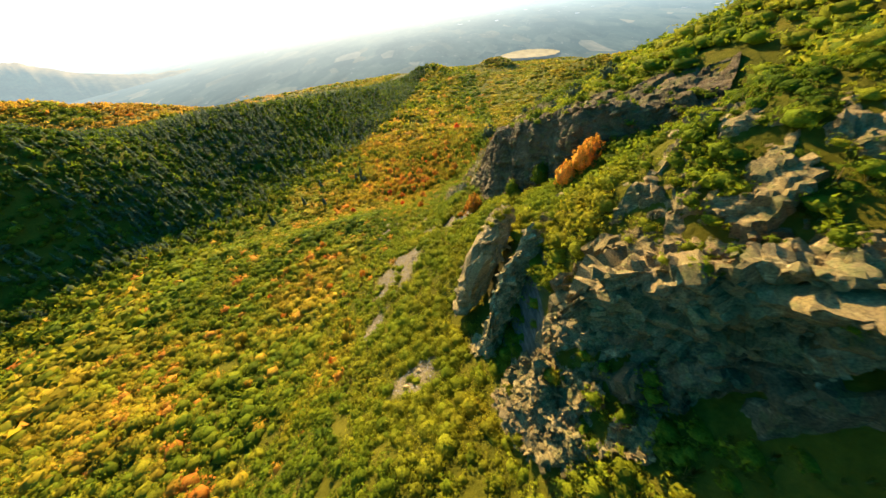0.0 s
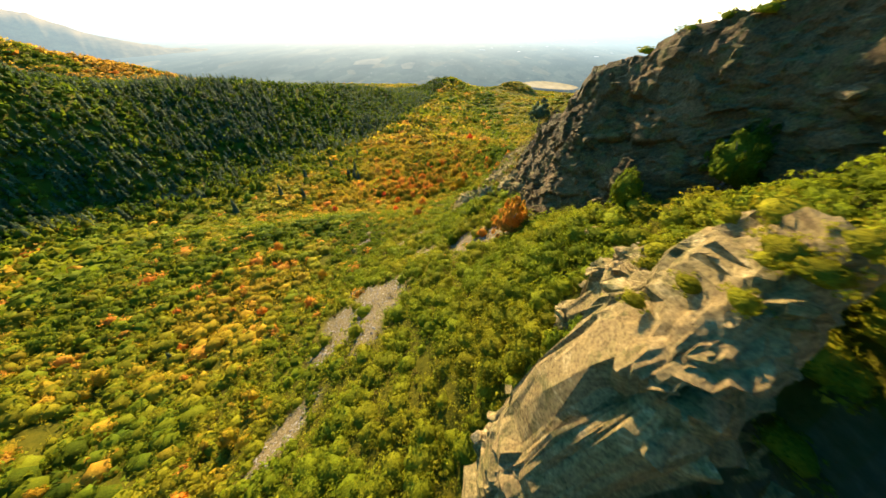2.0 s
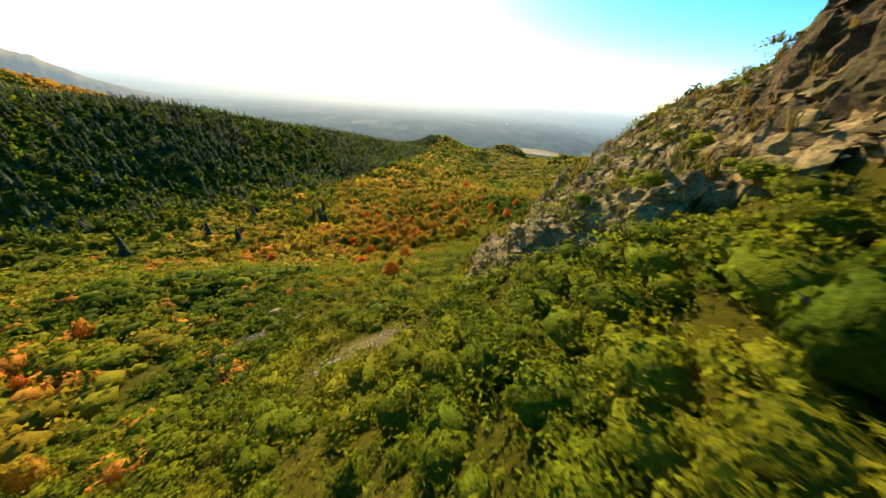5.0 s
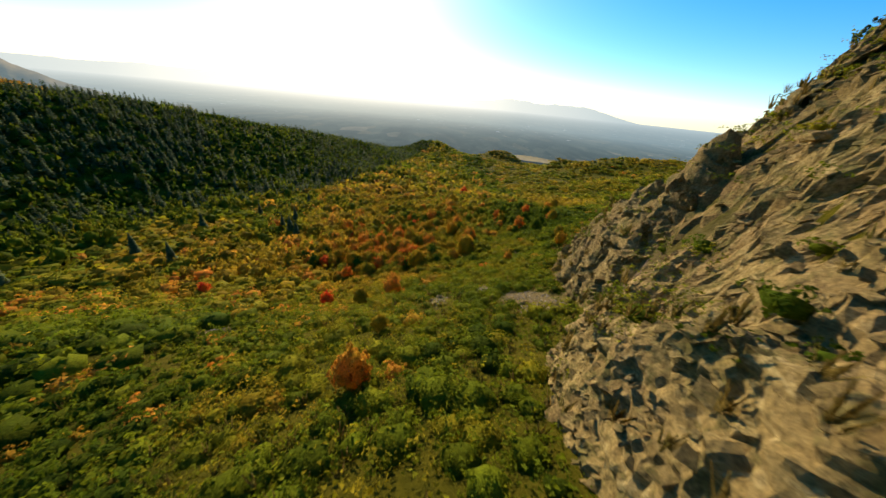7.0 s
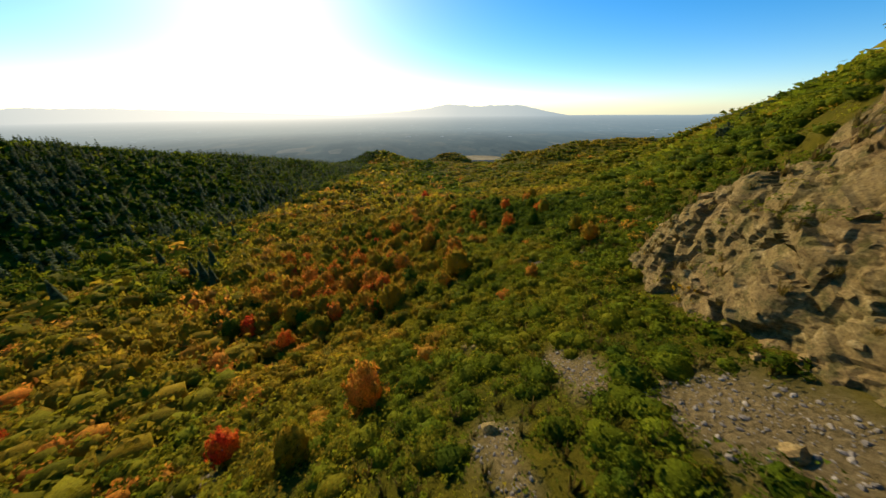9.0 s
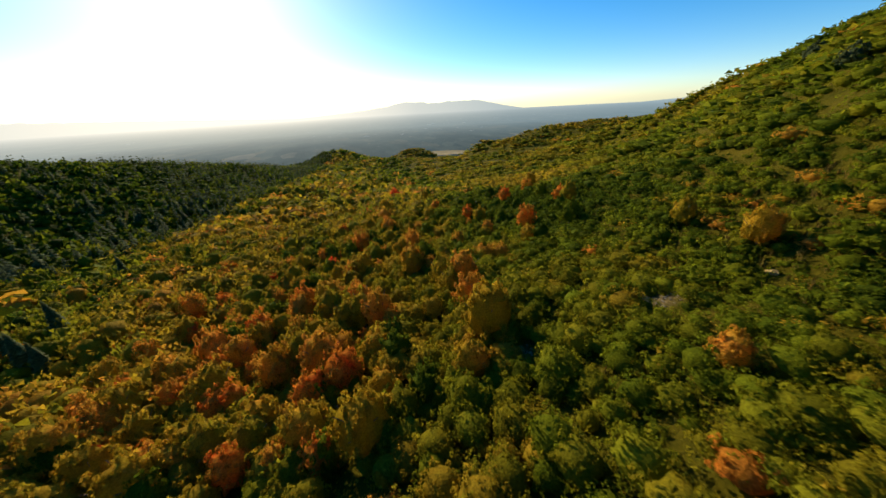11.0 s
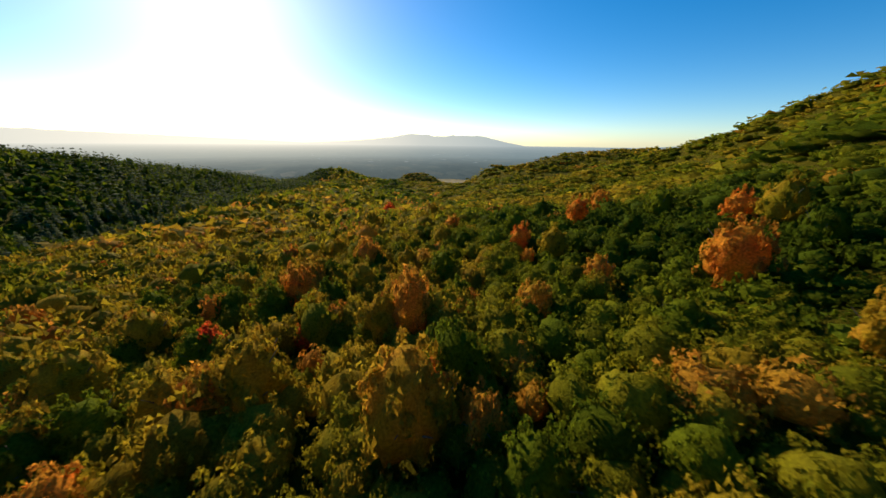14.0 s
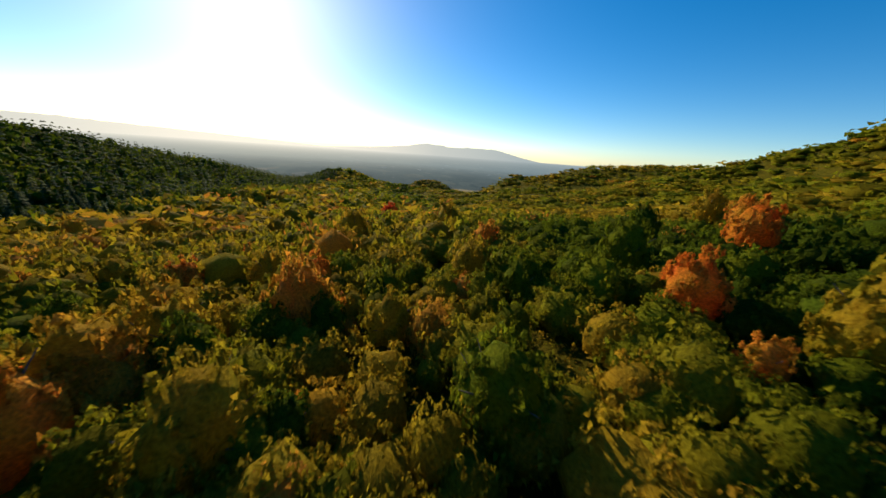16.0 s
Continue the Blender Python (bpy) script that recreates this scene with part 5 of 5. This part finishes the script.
firs = [make_fir(200 + k, 9.0) for k in range(2)]
plant_all(firs, ((-71.6, 199, 1.0), (-69, 189, 1.0), (-84.2, 154.7, 0.9), (-66, 187.5, 0.85), (-74, 193, 0.8), (-95, 180, 1.0), (-62, 384, 1.1), (-90, 205, 0.9), (-100, 160, 0.9), (-58.4, 51.7, 0.45), (-112, 140, 1.0), (-80, 230, 0.9)))


# loose stones on the bare patches
def stone_mesh(name, seed, stretch):
    v, f = BALLS[2]
    r = np.random.default_rng(seed)
    w = v * np.array(stretch) * (0.75 + 0.5 * vnoise(v * 1.7 + seed, seed))[:, None]
    for _ in range(5):
        nrm = r.normal(size=3)
        nrm /= np.linalg.norm(nrm)
        d = w @ nrm
        cut = np.quantile(d, r.uniform(0.78, 0.93))
        w = w - np.outer(np.maximum(d - cut, 0), nrm)
    return mesh_from(name, w, f, tan_rock_mat, True)


stones = [stone_mesh("boulder", 300 + k, (1, 0.75, 0.6)) for k in range(4)]
for k, (x, y, s) in enumerate(((-28.2, 89.3, 1.15), (-30, 82, 0.9), (-28.5, 79.5, 0.6), (-9.3, 130, 0.45), (-8.4, 129.3, 0.4), (-1.2, 118, 0.3), (2, 112, 0.4), (4, 118, 0.35), (6, 121, 0.35), (-2.4, 155.4, 0.5), (-3.2, 154.6, 0.35), (14, 150, 0.6), (15.2, 149, 0.5), (8, 153, 0.6), (-10.5, 118.5, 0.5), (-11.4, 114, 0.4),
                               (-3, 58.8, 0.18), (-1.4, 55.4, 0.2), (-5.6, 59.8, 0.18), (3.5, 152, 0.4), (20, 143, 0.8), (24, 147, 0.7), (-1, 113.2, 0.45), (12, 193, 0.5), (9, 198, 0.45), (-7.8, 19.3, 0.4), (-9.6, 17.1, 0.45), (7, 44, 0.6), (10, 36, 0.7), (12.5, 31, 0.8), (17, 30, 0.9), (20, 27, 0.8))):
    ob = new("boulder", stones[k % 4])
    z = float(ground(np.array([x]), np.array([y]))[0])
    ob.matrix_basis = Matrix.Translation((x, y, z + 0.15 * s)) @ Euler((random.uniform(-0.3, 0.3), random.uniform(-0.3, 0.3), random.uniform(0, 6.28))).to_matrix().to_4x4() @ Matrix.Scale(s * 1.3, 4)
    tagged(ob, "pale angular boulder lying on the hillside", "boulder", "boulders on the slope")

x, y = plant_field(-60, 26, -4, 205, 0.27)
ok = (bare(x, y) > 0.55) & (rng.uniform(0, 1, len(x)) < 0.75)
x, y = x[ok], y[ok]
z = ground(x, y)
v0, f0 = BALLS[1]
size = 0.055 + 0.13 * rng.uniform(0, 1, len(x)) ** 4
turn = rng.uniform(0, 2 * math.pi, len(x))
sq = np.stack([rng.uniform(0.7, 1.4, len(x)), rng.uniform(0.5, 1.0, len(x)), rng.uniform(0.35, 0.8, len(x))], 1) * size[:, None]
w = v0[None] * sq[:, None]
c, s = np.cos(turn)[:, None], np.sin(turn)[:, None]
w = np.stack([w[:, :, 0] * c - w[:, :, 1] * s + x[:, None], w[:, :, 0] * s + w[:, :, 1] * c + y[:, None], w[:, :, 2] + z[:, None] + 0.02], 2)
faces = (f0[None] + (np.arange(len(x)) * len(v0))[:, None, None]).reshape(-1, 3)
tagged(new("scree", mesh_from("scree", w.reshape(-1, 3), faces, stone_mat, True)), "loose grey angular scree stones on bare ground", "scree", kind="stuff")

# dry grass on the ledges and between the bushes
blades = []
r2 = np.random.default_rng(5)
for _ in range(16):
    a, h, lean = r2.uniform(0, 6.28), r2.uniform(0.5, 1.0), r2.uniform(0.1, 0.5)
    d = np.array((math.cos(a), math.sin(a), 0))
    t2 = np.array((-d[1], d[0], 0)) * 0.05
    o = d * r2.uniform(0, 0.25)
    blades.append(np.array((o - t2, o + t2, o + d * lean * h + t2 * 0.4 + (0, 0, h), o + d * lean * h - t2 * 0.4 + (0, 0, h))))
x, y = plant_field(-40, 30, -4, 160, 1.35)
ok = ((fbm(np.stack([x, y, 0 * x], 1) / 7, 2, 91) > np.where((x > -7) & (y > 72) & (y < 135), 0.05, np.where((x > -24) & (y > 84) & (y < 126), 0.4, np.where(x > foot_x(y), 0.44, 0.56)))) | (bare(x, y) > 0.3) & (rng.uniform(0, 1, len(x)) < 0.5)) & (steep(x, y) < 1.8) & (bare(x, y) < 0.7)
x, y = x[ok], y[ok]
soil = ground(x, y)
rock_z = np.array([ROCK_TOP.get((math.floor(a), math.floor(c)), -999.0) for a, c in zip(x, y)])
ok = (rock_z < soil + 0.4) | (y > 72)
x, y, soil, rock_z = x[ok], y[ok], soil[ok], rock_z[ok]
rad = rng.uniform(0.5, 1.0, len(x))
z = np.maximum(soil, rock_z - 0.15)
scatter("dry_grass", [(np.array(blades).reshape(-1, 3), np.arange(64).reshape(-1, 4), np.tile((0.0, 0.0, 1.0), (64, 1)))], x, y, z - 0.05, rad, rad * rng.uniform(0.6, 1.1, len(x)), rng.uniform(0, 1, len(x)), dry_mat, "tufts of dry straw-coloured grass on the slope", "grass")

# town roofs on the plain, glowing with the same painted haze
x, y = plant_field(-1500, 1900, 1100, 3800, 46)
p2 = np.stack([x, y, 0 * x], 1)
ok = (fbm(p2 / 420, 3, 61) > 0.56) & (rng.uniform(0, 1, len(x)) < 0.14)
x, y = x[ok], y[ok]
z = ground(x, y, False) + 11
sx, sy, sz = rng.uniform(4, 12, len(x)), rng.uniform(3, 8, len(x)), rng.uniform(0.8, 1.6, len(x))
cube = np.array([(a, b2, c2) for a in (-1, 1) for b2 in (-1, 1) for c2 in (0, 1)], float)
cf = np.array(((0, 1, 3, 2), (4, 6, 7, 5), (0, 4, 5, 1), (2, 3, 7, 6), (1, 5, 7, 3)))
w = cube[None] * np.stack([sx, sy, sz], 1)[:, None] + np.stack([x, y, z], 1)[:, None]


def roof_surface(n, l, pos):
    return ramp(n, l, n.new("ShaderNodeNewGeometry").outputs["Random Per Island"], ((0.0, (0.2, 0.2, 0.2)), (0.7, (0.42, 0.4, 0.38)), (1.0, (0.8, 0.78, 0.74))))


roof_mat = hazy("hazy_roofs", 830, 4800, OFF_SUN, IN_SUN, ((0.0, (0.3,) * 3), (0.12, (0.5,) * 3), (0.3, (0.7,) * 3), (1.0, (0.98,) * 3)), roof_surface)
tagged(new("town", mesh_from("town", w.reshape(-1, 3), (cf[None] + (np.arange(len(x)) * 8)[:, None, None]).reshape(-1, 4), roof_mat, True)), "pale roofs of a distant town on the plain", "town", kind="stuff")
